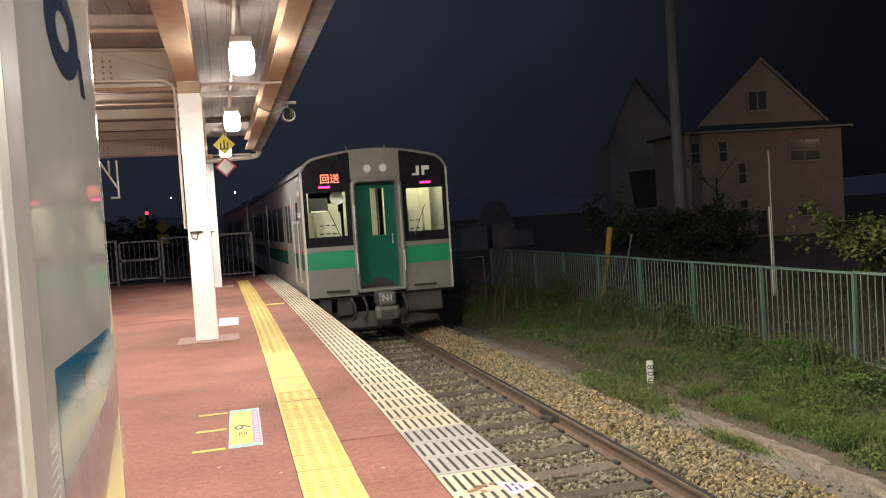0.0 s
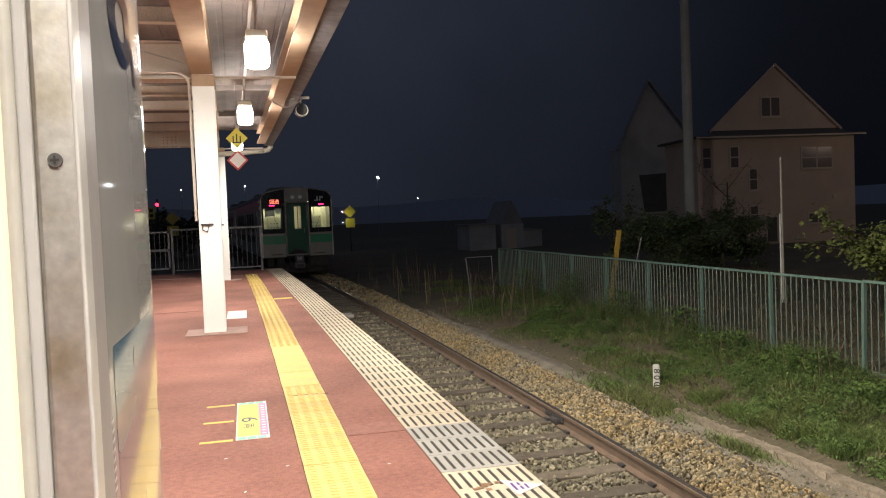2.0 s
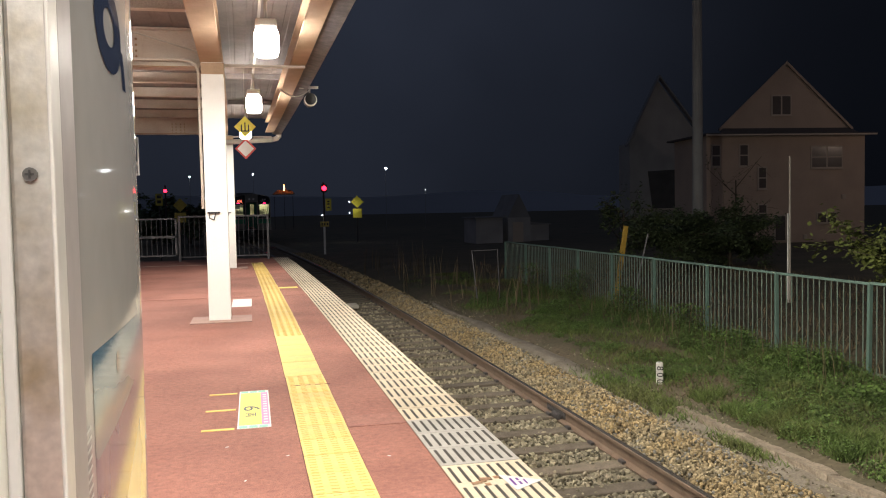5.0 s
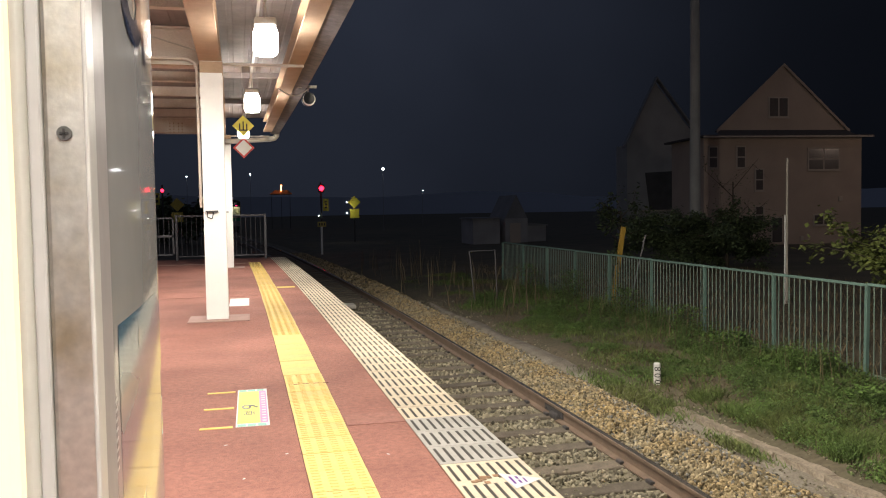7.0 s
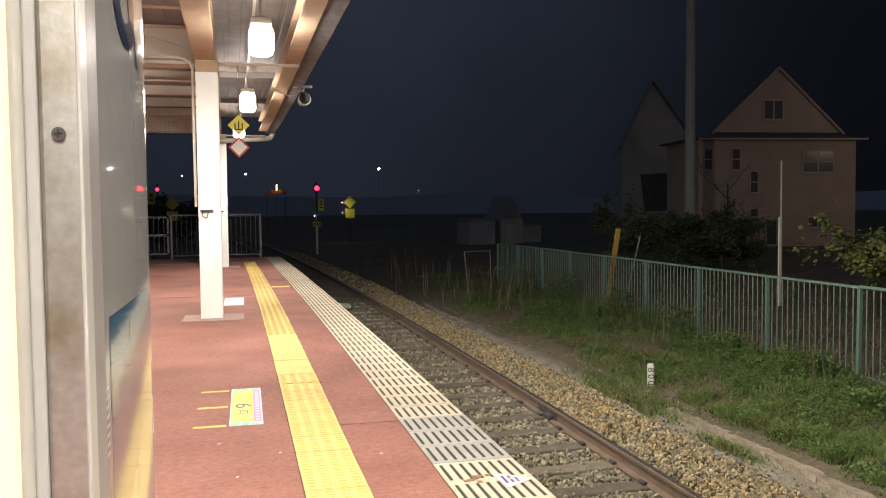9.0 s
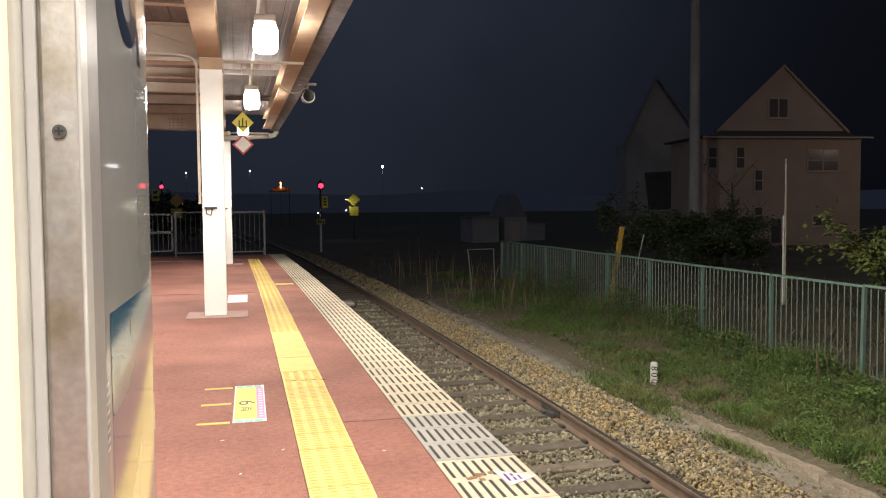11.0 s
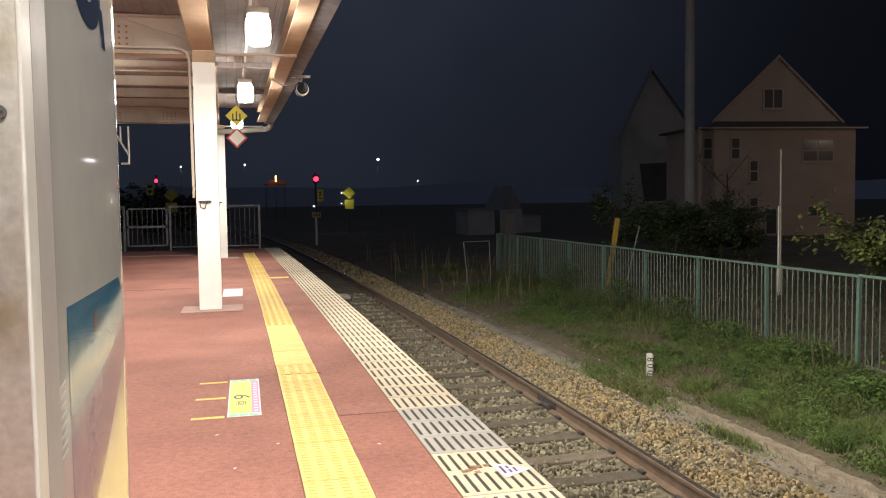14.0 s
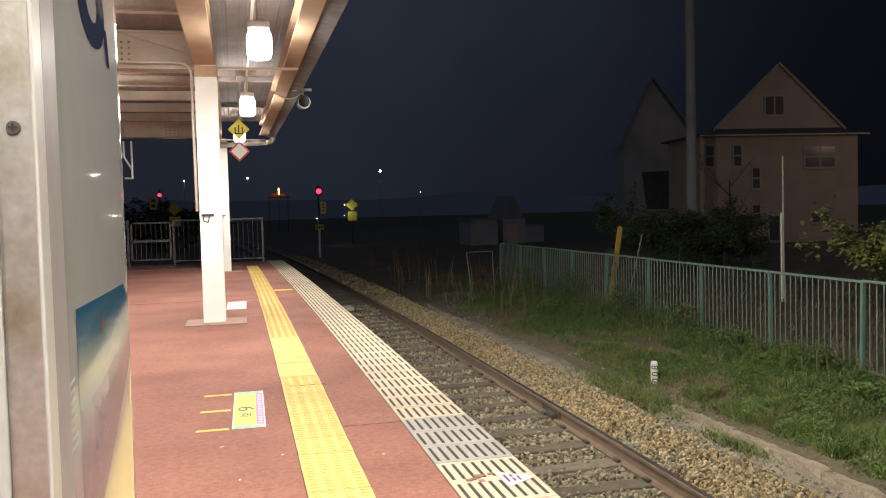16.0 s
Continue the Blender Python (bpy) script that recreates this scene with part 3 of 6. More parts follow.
def build_floor_marks():
    def marker(name, label, x0, x1, y0, y1, full):
        s = thing(name, label, "floor sticker", pose((x0 + x1) / 2, (y0 + y1) / 2, 0.0))
        w, h = (x1 - x0) / 2, (y1 - y0) / 2
        bx("backing", M_STICKWHITE, s, -w, w, -h, h, 0, 0.002)
        if full:
            bx("yellow_field", M_STICKER, s, -w + 0.008, w * 0.45, -h * 0.86, h * 0.86, 0.002, 0.003)
            bx("pink_band", M_PINK, s, w * 0.45, w - 0.008, -h * 0.86, h * 0.86, 0.002, 0.003)
            for i in range(12):
                yy = -h * 0.8 + i * h * 0.135
                bx("print_bar", M_STICKWHITE, s, w * 0.58, w * 0.82, yy, yy + h * 0.045, 0.003, 0.004)
            for yy in (-h * 0.99, h * 0.88):
                for xx in (-w * 0.9, -w * 0.3, w * 0.3):
                    bx("teal_band", M_TEAL, s, xx, xx + w * 0.5, yy, yy + h * 0.1, 0.002, 0.003)
            at = Matrix.Translation((-w * 0.22, -0.02, 0.003)) @ Matrix.Rotation(radians(-90), 4, "Z") @ Matrix.Diagonal((1.9, 1, 1, 1))
            text_part("numeral", "6", 0.145, M_BLACK, s, at, depth=0.0006)
            at = Matrix.Translation((-w * 0.25, -0.19, 0.003)) @ Matrix.Rotation(radians(-90), 4, "Z") @ Matrix.Diagonal((1.5, 1, 1, 1))
            text_part("character", "両", 0.075, M_BLACK, s, at, depth=0.0006)
        return s
    marker("boarding_sticker", "yellow boarding-position sticker with a pink side band", -1.384, -1.19, 4.51, 5.53, True)
    marker("boarding_sticker", "pale boarding-position sticker further along the platform", -1.57, -1.31, 10.92, 11.9, False)
    for y in (4.52, 5.0, 5.48):
        l = bx("queue_line", M_LINEYELLOW, None, -1.585, -1.40, y - 0.018, y + 0.018, 0.0, 0.003)
        tagged(l, "thin yellow queue line painted on the asphalt", "floor marking", "queue lines by the sticker")
    for y in (11.0, 11.4, 11.85):
        l = bx("queue_line", M_LINEYELLOW, None, -1.72, -1.59, y - 0.018, y + 0.018, 0.0, 0.003)
        tagged(l, "thin yellow queue line painted on the asphalt", "floor marking", "queue lines by the far sticker")
    for x, y, a in ((-1.43, 4.15, 20), (-1.33, 3.55, 70), (-0.62, 3.75, 130), (-1.12, 3.9, 45)):
        p = part("paper_scrap", box(B(), -0.009, 0.009, -0.004, 0.004, 0.0, 0.0015), M_STICKWHITE, at=pose(x, y, 0.0, 0, 0, a))
        tagged(p, "tiny white scrap lying on the red asphalt", "litter", "scraps on the platform")
    l = bx("stop_line", M_LINEYELLOW, None, -0.87, -0.575, 13.38, 13.6, 0.0, 0.004)
    tagged(l, "short yellow bar painted across the red asphalt", "floor marking")
    tri = thing("triangle_sticker", "white triangular sticker with purple print on the edge blocks", "floor sticker", pose(-0.11, 3.17, 0.0085))
    part("backing", poly(B(), [(-0.075, 0.11, 0), (-0.055, -0.115, 0), (0.10, -0.015, 0)], Vector((0, 0, 0.0015))), M_STICKWHITE, tri)
    for x0, x1, y0, y1 in ((-0.045, -0.033, -0.055, 0.045), (-0.016, -0.004, -0.050, -0.008), (-0.016, -0.004, 0.008, 0.042), (0.012, 0.022, -0.045, 0.015)):
        bx("print_bar", M_PURPLE, tri, x0, x1, y0, y1, 0.0015, 0.0022)
    st = thing("peeled_paint", "brown peeled remains of an old floor sticker", "floor marking", pose(-0.27, 3.2, 0.0085))
    for i in range(7):
        a = random.uniform(-0.07, 0.07)
        b = random.uniform(-0.05, 0.05)
        bx("flake", M_RUST, st, a - 0.014, a + 0.012, b - 0.012, b + 0.02, 0, 0.001)


def build_canopy():
    can = tagged(thing("canopy", "tan-painted steel platform canopy with brown roof deck", "canopy", kind="structure"))
    ys = steps(-10, 18.9, 1.5)

    def ibeam_y(name, mats, c, w, z0, z1, ys, label):
        o = [(c - w / 2, z0), (c + w / 2, z0), (c + w / 2, z0 + 0.02), (c + 0.008, z0 + 0.02), (c + 0.008, z1 - 0.02), (c + w / 2, z1 - 0.02),
             (c + w / 2, z1), (c - w / 2, z1), (c - w / 2, z1 - 0.02), (c - 0.008, z1 - 0.02), (c - 0.008, z0 + 0.02), (c - w / 2, z0 + 0.02)]
        part(name, sweep(B(), o, ys), mats, can, label)
    ibeam_y("main_beam", M_TAN, -1.61, 0.235, 2.965, 3.26, ys, "tan longitudinal I-beam over the columns")
    ibeam_y("edge_beam", M_TAN, -0.625, 0.18, 2.965, 3.2, steps(-10, 18.0, 1.5), "tan edge I-beam under the roof")
    ibeam_y("main_beam", M_TAN, -4.4, 0.235, 2.965, 3.26, ys, "tan longitudinal I-beam over the columns")
    part("gutter", sweep(B(), [(-0.53, 2.99), (-0.36, 2.96), (-0.33, 3.02), (-0.33, 3.30), (-0.53, 3.30)], steps(-10, 18.7, 1.5)), M_GUTTER, can, "grimy dark roof gutter")
    for k in range(-2, 2):
        y = 9.63 + 9.27 * k
        o = bend(y)
        zb = 3.0 if k == 1 else 2.905
        bm = box(B(), -5.4 + o, -1.735 + o, y - 0.10, y + 0.10, zb, zb + 0.02)
        box(bm, -5.4 + o, -1.735 + o, y - 0.006, y + 0.006, zb + 0.02, 3.33)
        box(bm, -5.4 + o, -1.735 + o, y - 0.10, y + 0.10, 3.33, 3.35)
        # the edge bay has only a slim tie
        bx("edge_tie", M_PALE, can, -1.49 + o, -0.54 + o, y - 0.03, y + 0.03, 2.935, 2.963, 0.004, "slim painted tie to the edge beam")
        xb = part("cross_beam", bm, M_PALE, can, "pale painted cross beam with rust-edged flange")
        bx("rust_line", M_RUST, xb, -5.4 + o, -1.75 + o, y - 0.104, y - 0.1005, zb, zb + 0.013)
        for xx in (-2.55, -3.7):
            pl = bx("splice_plate", M_PALE, xb, xx - 0.2 + o, xx + 0.2 + o, y - 0.018, y - 0.007, 2.99, 3.27)
            for i in range(2):
                for s in (-1, 1):
                    for q in range(4):
                        bm = rod(B(), (xx + o + s * (0.05 + 0.08 * i), y - 0.034, 3.03 + q * 0.065), (xx + o + s * (0.05 + 0.08 * i), y - 0.018, 3.03 + q * 0.065), 0.014, seg=6)
                        part("bolt_head", bm, M_RUST, pl)
    for i in range(-12, 6):
        y = 9.63 + i * 1.545
        if i % 6 == 0:
            continue
        bm = box(B(), -5.4 + bend(y), -1.735 + bend(y), y - 0.035, y + 0.035, 3.20, 3.355)
        box(bm, -5.4 + bend(y), -1.735 + bend(y), y - 0.075, y - 0.035, 3.20, 3.215)
        if i % 2 == 0:
            bx("edge_purlin", M_DECK, can, -1.48 + bend(y), -0.54 + bend(y), y - 0.03, y + 0.03, 3.28, 3.357, label="shallow brown purlin over the platform edge")
        part("purlin", bm, M_PALE, can, "painted channel purlin")
    # roof deck in folded sheets
    prof = []
    x = -5.5
    while x < -0.5:
        prof += [(x, 3.36), (x + 0.09, 3.36), (x + 0.10, 3.366), (x + 0.15, 3.366), (x + 0.16, 3.36)]
        x += 0.2
    full = [(a, b) for a, b in prof] + [(-0.35, 3.36), (-0.35, 3.42), (-5.5, 3.42)]
    part("roof_deck", sweep(B(), full, ys), M_DECK, can, "brown folded steel roof deck")
    # conduits
    y = 9.50
    bm = rod(B(), (-4.2, y, 2.985), (-1.98, y, 2.985), 0.016, seg=8)
    pts = [(-1.98, 2.985), (-1.90, 2.97), (-1.845, 2.93), (-1.815, 2.86), (-1.81, 1.3)]
    for a, b in zip(pts, pts[1:]):
        rod(bm, (a[0], y, a[1]), (b[0], y, b[1]), 0.016, seg=8)
    part("conduit", bm, M_PALE, can, "painted cable conduit bent down the column")
    bm = rod(B(), (-2.9, 8.4, 3.22), (-1.74, 9.3, 3.02), 0.008, seg=6)
    part("stay_cable", bm, M_PIPE, can)
    part("lamp_conduit", sweep(B(), [(-1.10, 3.30), (-1.07, 3.30), (-1.07, 3.33), (-1.10, 3.33)], steps(-9, 18.6, 1.5)), M_PIPE, can)
    # rain pipe along the roof end
    o = bend(18.4)
    bm = B()
    pts = [(-0.40 + o, 18.55, 3.02), (-0.40 + o, 18.55, 2.94), (-0.45 + o, 18.55, 2.88), (-0.55 + o, 18.55, 2.855), (-1.60 + o, 18.6, 2.80)]
    for a, b in zip(pts, pts[1:]):
        rod(bm, a, b, 0.055, seg=12)
    for p in pts[1:-1]:
        bmesh.ops.create_uvsphere(bm, u_segments=10, v_segments=6, radius=0.057, matrix=Matrix.Translation(p))
    part("rain_pipe", bm, M_PIPE, can, "pale rain pipe with an elbow", smooth=True)


def build_columns():
    c = thing("platform_column", "white-painted steel column on a pale concrete pad", "column", pose(-1.662, 9.63, 0), "platform columns")
    part("pad", box(B(), -0.325, 0.36, -0.31, 0.28, 0, 0.012, 0.004), M_PLINTH, c, "pale concrete pad")
    bm = box(B(), -0.123, 0.123, -0.125, -0.108, 0.012, 2.965, 0.004)
    box(bm, -0.123, 0.123, 0.108, 0.125, 0.012, 2.965, 0.004)
    box(bm, -0.006, 0.006, -0.108, 0.108, 0.012, 2.965)
    part("shaft", bm, M_WHITE, c, "white H-section shaft")
    bm = box(B(), -0.125, 0.13, -0.128, 0.128, 2.83, 2.96, 0.004)
    part("head", bm, M_TAN, c, "tan head plate")
    bm = box(B(), -0.10, 0.04, -0.155, -0.125, 1.245, 1.265, 0.004)
    rod(bm, (-0.08, -0.15, 1.245), (-0.08, -0.15, 1.19), 0.006, seg=6)
    rod(bm, (-0.08, -0.15, 1.19), (-0.03, -0.15, 1.17), 0.006, seg=6)
    rod(bm, (-0.03, -0.15, 1.17), (-0.01, -0.15, 1.245), 0.006, seg=6)
    part("hook_bracket", bm, M_IRON, c, "small dark hook bracket")
    copy_thing(c, pose(-1.766, 18.9, 0))
    copy_thing(c, pose(-1.662, -8.91, 0))
    c2 = copy_thing(c, pose(-4.4, 9.63, 0))
    copy_thing(c2, pose(-4.4 + bend(18.9), 18.9, 0))


def build_lamps():
    lamp = thing("platform_lamp", "bright square jar lamp hung under the canopy", "lamp", pose(-1.087, 7.6, 0), "canopy lamps")
    part("stem", rod(B(), (0, 0, 3.02), (0, 0, 3.32), 0.016), M_HOUSING, lamp)
    part("housing", box(B(), -0.10, 0.10, -0.10, 0.10, 2.95, 3.03, 0.02), M_HOUSING, lamp, "grey metal cap")
    bm = box(B(), -0.112, 0.112, -0.112, 0.112, 2.69, 2.95, 0.055)
    part("diffuser", bm, M_DIFFUSER, lamp, "glowing white diffuser", smooth=True)
    for y in (12.34, 17.1, 2.85, -1.9, -6.65):
        copy_thing(lamp, pose(-1.087 + bend(y) - (0.06 if y == 17.1 else 0), y, {12.34: 0.03, 17.1: 0.06}.get(y, 0)))
    # unseen second row, added to brighten the deck left of the columns
    for y in (2.85, 7.6, 12.34):
        copy_thing(lamp, pose(-3.6, y, 0))
    # light added under the caps, to brighten the floor without the deck
    for x, y in ((-1.087, 7.6), (-1.087, 12.34), (-1.087, 17.1), (-1.087, 2.85), (-1.087, -1.9), (-1.087, -6.65), (-3.6, 2.85), (-3.6, 7.6), (-3.6, 12.34)):
        lt = bpy.data.lights.new("platform_lamp_light", "AREA")
        lt.shape, lt.size, lt.energy, lt.color = "DISK", 0.2, LAMP_DOWN, LAMP_COLOUR
        ob = new("platform_lamp_light", lt)
        ob.location = (x + bend(y), y, 2.68)


def build_hanging_signs():
    def diamond(name, label, z, h, outer, inner):
        s = thing(name, label, "sign", pose(-1.328, 11.6, z))
        bm = poly(B(), [(0, 0, -h), (h, 0, 0), (0, 0, h), (-h, 0, 0)], Vector((0, 0.012, 0)))
        part("plate", bm, outer, s)
        if inner:
            k = h * 0.78
            part("face", poly(B(), [(0, -0.004, -k), (k, -0.004, 0), (0, -0.004, k), (-k, -0.004, 0)], Vector((0, 0.003, 0))), inner, s)
        part("hanger", rod(B(), (0, 0.02, h * 0.3), (0, 0.02, 3.3 - z), 0.004, seg=6), M_PIPE, s)
        return s
    a = diamond("stop_sign", "yellow diamond sign with a black character, hung from the canopy", 2.445, 0.148, M_SIGNYELLOW, None)
    k = 0.048
    for x in (-k, 0, k):
        bx("stroke", M_BLACK, a, x - 0.008, x + 0.008, -0.006, -0.001, -0.055, 0.03 if x else 0.06)
    bx("stroke", M_BLACK, a, -k - 0.008, k + 0.008, -0.006, -0.001, -0.068, -0.052)
    diamond("marker_sign", "white diamond sign with a red border, hung from the canopy", 2.14, 0.145, M_SIGNRED, M_SIGNWHITE)
    p = thing("departure_indicator", "round unlit indicator lamp with a pale rim, set off centre to paint its lit arc under the gutter", "signal lamp", pose(-0.43, 11.5, 2.80))
    part("hood", rod(B(), (0, -0.12, 0), (0, 0.06, 0), 0.095, 0.085, seg=20), M_BLACK, p, "dark round hood")
    # white disc and lens are offset, so a painted crescent imitates lamplight
    part("rim", rod(B(), (0.004, -0.128, -0.006), (0.004, -0.1215, -0.006), 0.088, seg=20), M_SIGNWHITE, p, "pale rim, set off centre to paint its lit arc")
    part("lens", rod(B(), (0.004, -0.134, 0.006), (0.004, -0.1285, 0.006), 0.078, seg=20), M_LENS, p, "dark lens")
    bm = rod(B(), (0, 0, 0.08), (0, 0, 0.2), 0.012, seg=8)
    box(bm, -0.14, 0.12, -0.03, 0.03, 0.17, 0.2)
    part("bracket", bm, M_PIPE, p)
    w = thing("cable_loop", "slack cable looped under the edge beam", "cable")
    bm = B()
    pts = [(-0.85 + 0.42 * i / 10, 11.3, 2.93 - 0.10 * math.sin(math.pi * i / 10)) for i in range(11)]
    for a2, b2 in zip(pts, pts[1:]):
        rod(bm, a2, b2, 0.008, seg=6)
    part("wire", bm, M_PIPE, w)


def build_hanging_frame():
    h = thing("hanging_frame", "white steel angle frame hung from the end beam", "bracket", pose(-3.65, 18.75, 0))
    for p, q in (((0, 0, 2.92), (0, 0, 2.12)), ((-0.35, 0, 2.92), (0, 0, 2.3)), ((-0.16, 0, 2.12), (0.02, 0, 2.12)), ((-0.16, 0, 2.92), (-0.16, 0, 2.6))):
        part("angle_bar", rod(B(), p, q, 0.022, seg=6), M_WHITE, h)


def build_end_fence():
    f = thing("platform_end_fence", "grey steel bar fence closing the platform end", "fence")
    y = 22.35
    x1 = -0.875
    bar = mesh_of("bar", rod(B(), (0, 0, 0.12), (0, 0, 1.13), 0.011, seg=6), M_FENCEMETAL)
    post = mesh_of("post", box(B(), -0.03, 0.03, -0.03, 0.03, 0, 1.2, 0.005), M_FENCEMETAL)
    for a, b in ((x1 - 2.27, x1), (-6.2, x1 - 3.4)):
        bx("top_rail", M_FENCEMETAL, f, a, b, y - 0.022, y + 0.022, 1.14, 1.19, 0.005)
        bx("bottom_rail", M_FENCEMETAL, f, a, b, y - 0.018, y + 0.018, 0.09, 0.125, 0.004)
        n = round((b - a) / 0.125)
        for i in range(n + 1):
            o = new("bar", bar)
            o.parent = f
            o.matrix_basis = pose(a + (b - a) * i / n, y, 0)
        for x in (a, b):
            o = new("post", post)
            o.parent = f
            o.matrix_basis = pose(x, y, 0)
    g = thing("platform_gate", "grey steel bar gate with a middle rail", "gate")
    a, b = x1 - 3.34, x1 - 2.33
    bm = box(B(), a, b, y - 0.02, y + 0.02, 1.1, 1.14)
    box(bm, a, b, y - 0.02, y + 0.02, 0.14, 0.18)
    box(bm, a, b, y - 0.02, y + 0.02, 0.62, 0.68)
    box(bm, a, a + 0.05, y - 0.02, y + 0.02, 0.14, 1.14)
    box(bm, b - 0.05, b, y - 0.02, y + 0.02, 0.14, 1.14)
    part("gate_frame", bm, M_FENCEMETAL, g)
    for i in range(1, 8):
        x = a + (b - a) * i / 8
        part("bar", rod(B(), (x, y, 0.16), (x, y, 1.12), 0.01, seg=6), M_FENCEMETAL, g)


# ---- cabinet beside the camera ----
def build_cabinet():
    m = pose(-1.330, -0.05, 0, 0, 0, 1.1)
    c = thing("equipment_cabinet", "slim grey cabinet with a lit front and aluminium corner trim", "cabinet", m)
    # local: the side runs back along y, the front looks to -y
    def bulge(yy):
        """The side is a slightly convex sheet: its offset from flat at depth yy."""
        u = (yy - 0.032) / 0.22
        return 0.0025 + 0.22 * (0.034 * (u - 1) - 0.019 * (u * u - 1))

    def on_side(outline, lift):
        """A sheet of that (y, z) outline lying on the convex side."""
        bm = B()
        bm.faces.new([bm.verts.new((0, yy, zz)) for yy, zz in outline])
        for k in range(1, 24):
            bmesh.ops.bisect_plane(bm, geom=bm.verts[:] + bm.edges[:] + bm.faces[:], plane_co=(0, 0.03 + k * 0.01, 0), plane_no=(0, 1, 0))
        for v in bm.verts:
            v.co.x = bulge(v.co.y) + lift
        bmesh.ops.recalc_face_normals(bm, faces=bm.faces)
        return bm

    bm = B()
    ys = [0.032 + 0.0085 * k for k in range(26)]
    top = [(bulge(yy), yy) for yy in ys] + [(0.0018, 0.2525), (-0.85, 0.2525), (-0.85, 0.032)]
    rows = [[bm.verts.new((xx, yy, zz)) for xx, yy in top] for zz in (0.04, 1.95)]
    for k in range(len(top)):
        q = (k + 1) % len(top)
        bm.faces.new((rows[0][k], rows[0][q], rows[1][q], rows[1][k]))
    bm.faces.new(rows[0])
    bm.faces.new(rows[1])
    bmesh.ops.recalc_face_normals(bm, faces=bm.faces)
    side = part("side_panel", bm, M_SIDE, c, "glossy grey side panel", smooth=True)
    side.data.set_sharp_from_angle(angle=radians(35))
    part("corner_bead", box(B(), -0.02, 0.0032, 0.004, 0.0325, 0.04, 1.95, 0.0015), M_GASKET, c, "grey rounded corner bead")
    part("corner_trim", box(B(), -0.0106, 0.0034, -0.012, 0.003, 0.04, 1.95, 0.0014), M_ALU, c, "worn aluminium corner trim")
    part("light_strip", box(B(), -0.0153, -0.0108, -0.0125, 0.0, 0.04, 1.95, 0.001), M_STICKWHITE, c, "white strip")
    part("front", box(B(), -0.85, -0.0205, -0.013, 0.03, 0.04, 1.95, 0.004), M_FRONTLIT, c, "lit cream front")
    # grey strip paints the falloff that the evenly glowing front lacks
    part("front_edge_shade", box(B(), -0.0205, -0.0155, -0.0125, 0.03, 0.04, 1.95, 0.0024), M_FRONTSHADE, c, "grey strip painting the shading at the lit front's rounded edge", smooth=True)
    # white bar stands in for the highlight along the trim's bevel
    part("trim_highlight", box(B(), 0.0022, 0.0038, -0.0132, 0.002, 0.04, 1.95, 0.0006), M_TRIMSHINE, c, "thin bright bar painting the highlight on the corner trim")
    part("base", box(B(), -0.84, -0.01, 0.0, 0.25, 0.0, 0.04), M_IRON, c)
    s = part("screw", rod(B(), (-0.004, -0.0135, 1.2625), (-0.004, -0.0118, 1.2625), 0.0024, seg=14), M_COUPLER, c, "recessed steel screw")
    bm = box(B(), -0.0055, -0.0025, -0.0140, -0.0136, 1.2621, 1.2629)
    box(bm, -0.0044, -0.0036, -0.0140, -0.0136, 1.2610, 1.2640)
    part("slot", bm, M_IRON, s)
    # picture, painted reflections and emblem lie on the side
    part("picture", on_side([(0.067, 1.187), (0.222, 1.187), (0.242, 1.175), (0.19, 1.150), (0.126, 1.142), (0.072, 1.138), (0.067, 1.141)], 0.0002), M_PICTURE, c, "faded sea-blue picture sticker", smooth=True)
    # added sheet; colour and lower edge imitate the reflection of the floor
    part("floor_reflection", on_side([(0.067, 1.150), (0.20, 1.165), (0.2445, 1.182), (0.2445, 1.138), (0.117, 1.081), (0.09, 1.068), (0.067, 1.050)], 0.0001), M_FIELD, c, "added sheet painting the dull floor reflection under the picture", smooth=True)
    q = [(0.134 + 0.006 * math.cos(2 * math.pi * i / 14), 1.172 + 0.006 * math.sin(2 * math.pi * i / 14)) for i in range(14)]
    part("picture_spot", on_side(q, 0.0003), M_PICPATCH, c, "small brown shape in the picture")
    # pale bars paint the mirrored slots of the platform edge blocks
    for i in range(8):
        z = 1.156 - i * 0.0042
        part("slot_reflection_bar", on_side([(0.037, z - 0.003), (0.059, z), (0.059, z + 0.0016), (0.037, z - 0.0014)], 0.0002), M_STICKWHITE, c)
    rim = [[(0.145 + q * 0.042 * math.cos(2 * math.pi * i / 28), 1.346 + q * 0.0235 * math.sin(2 * math.pi * i / 28)) for i in range(28)] for q in (1, 0.42)]
    bm = B()
    vs = [[bm.verts.new((bulge(yy) + 0.0004, yy, zz)) for yy, zz in r] for r in rim]
    for i in range(28):
        k = (i + 1) % 28
        bm.faces.new((vs[0][i], vs[0][k], vs[1][k], vs[1][i]))
    bm.faces.new([bm.verts.new((bulge(yy) + 0.0004, yy, zz)) for yy, zz in ((0.18, 1.341), (0.193, 1.341), (0.202, 1.320), (0.189, 1.320))])
    bmesh.ops.recalc_face_normals(bm, faces=bm.faces)
    part("emblem", bm, M_NAVY, c, "navy ring emblem with a short tail")


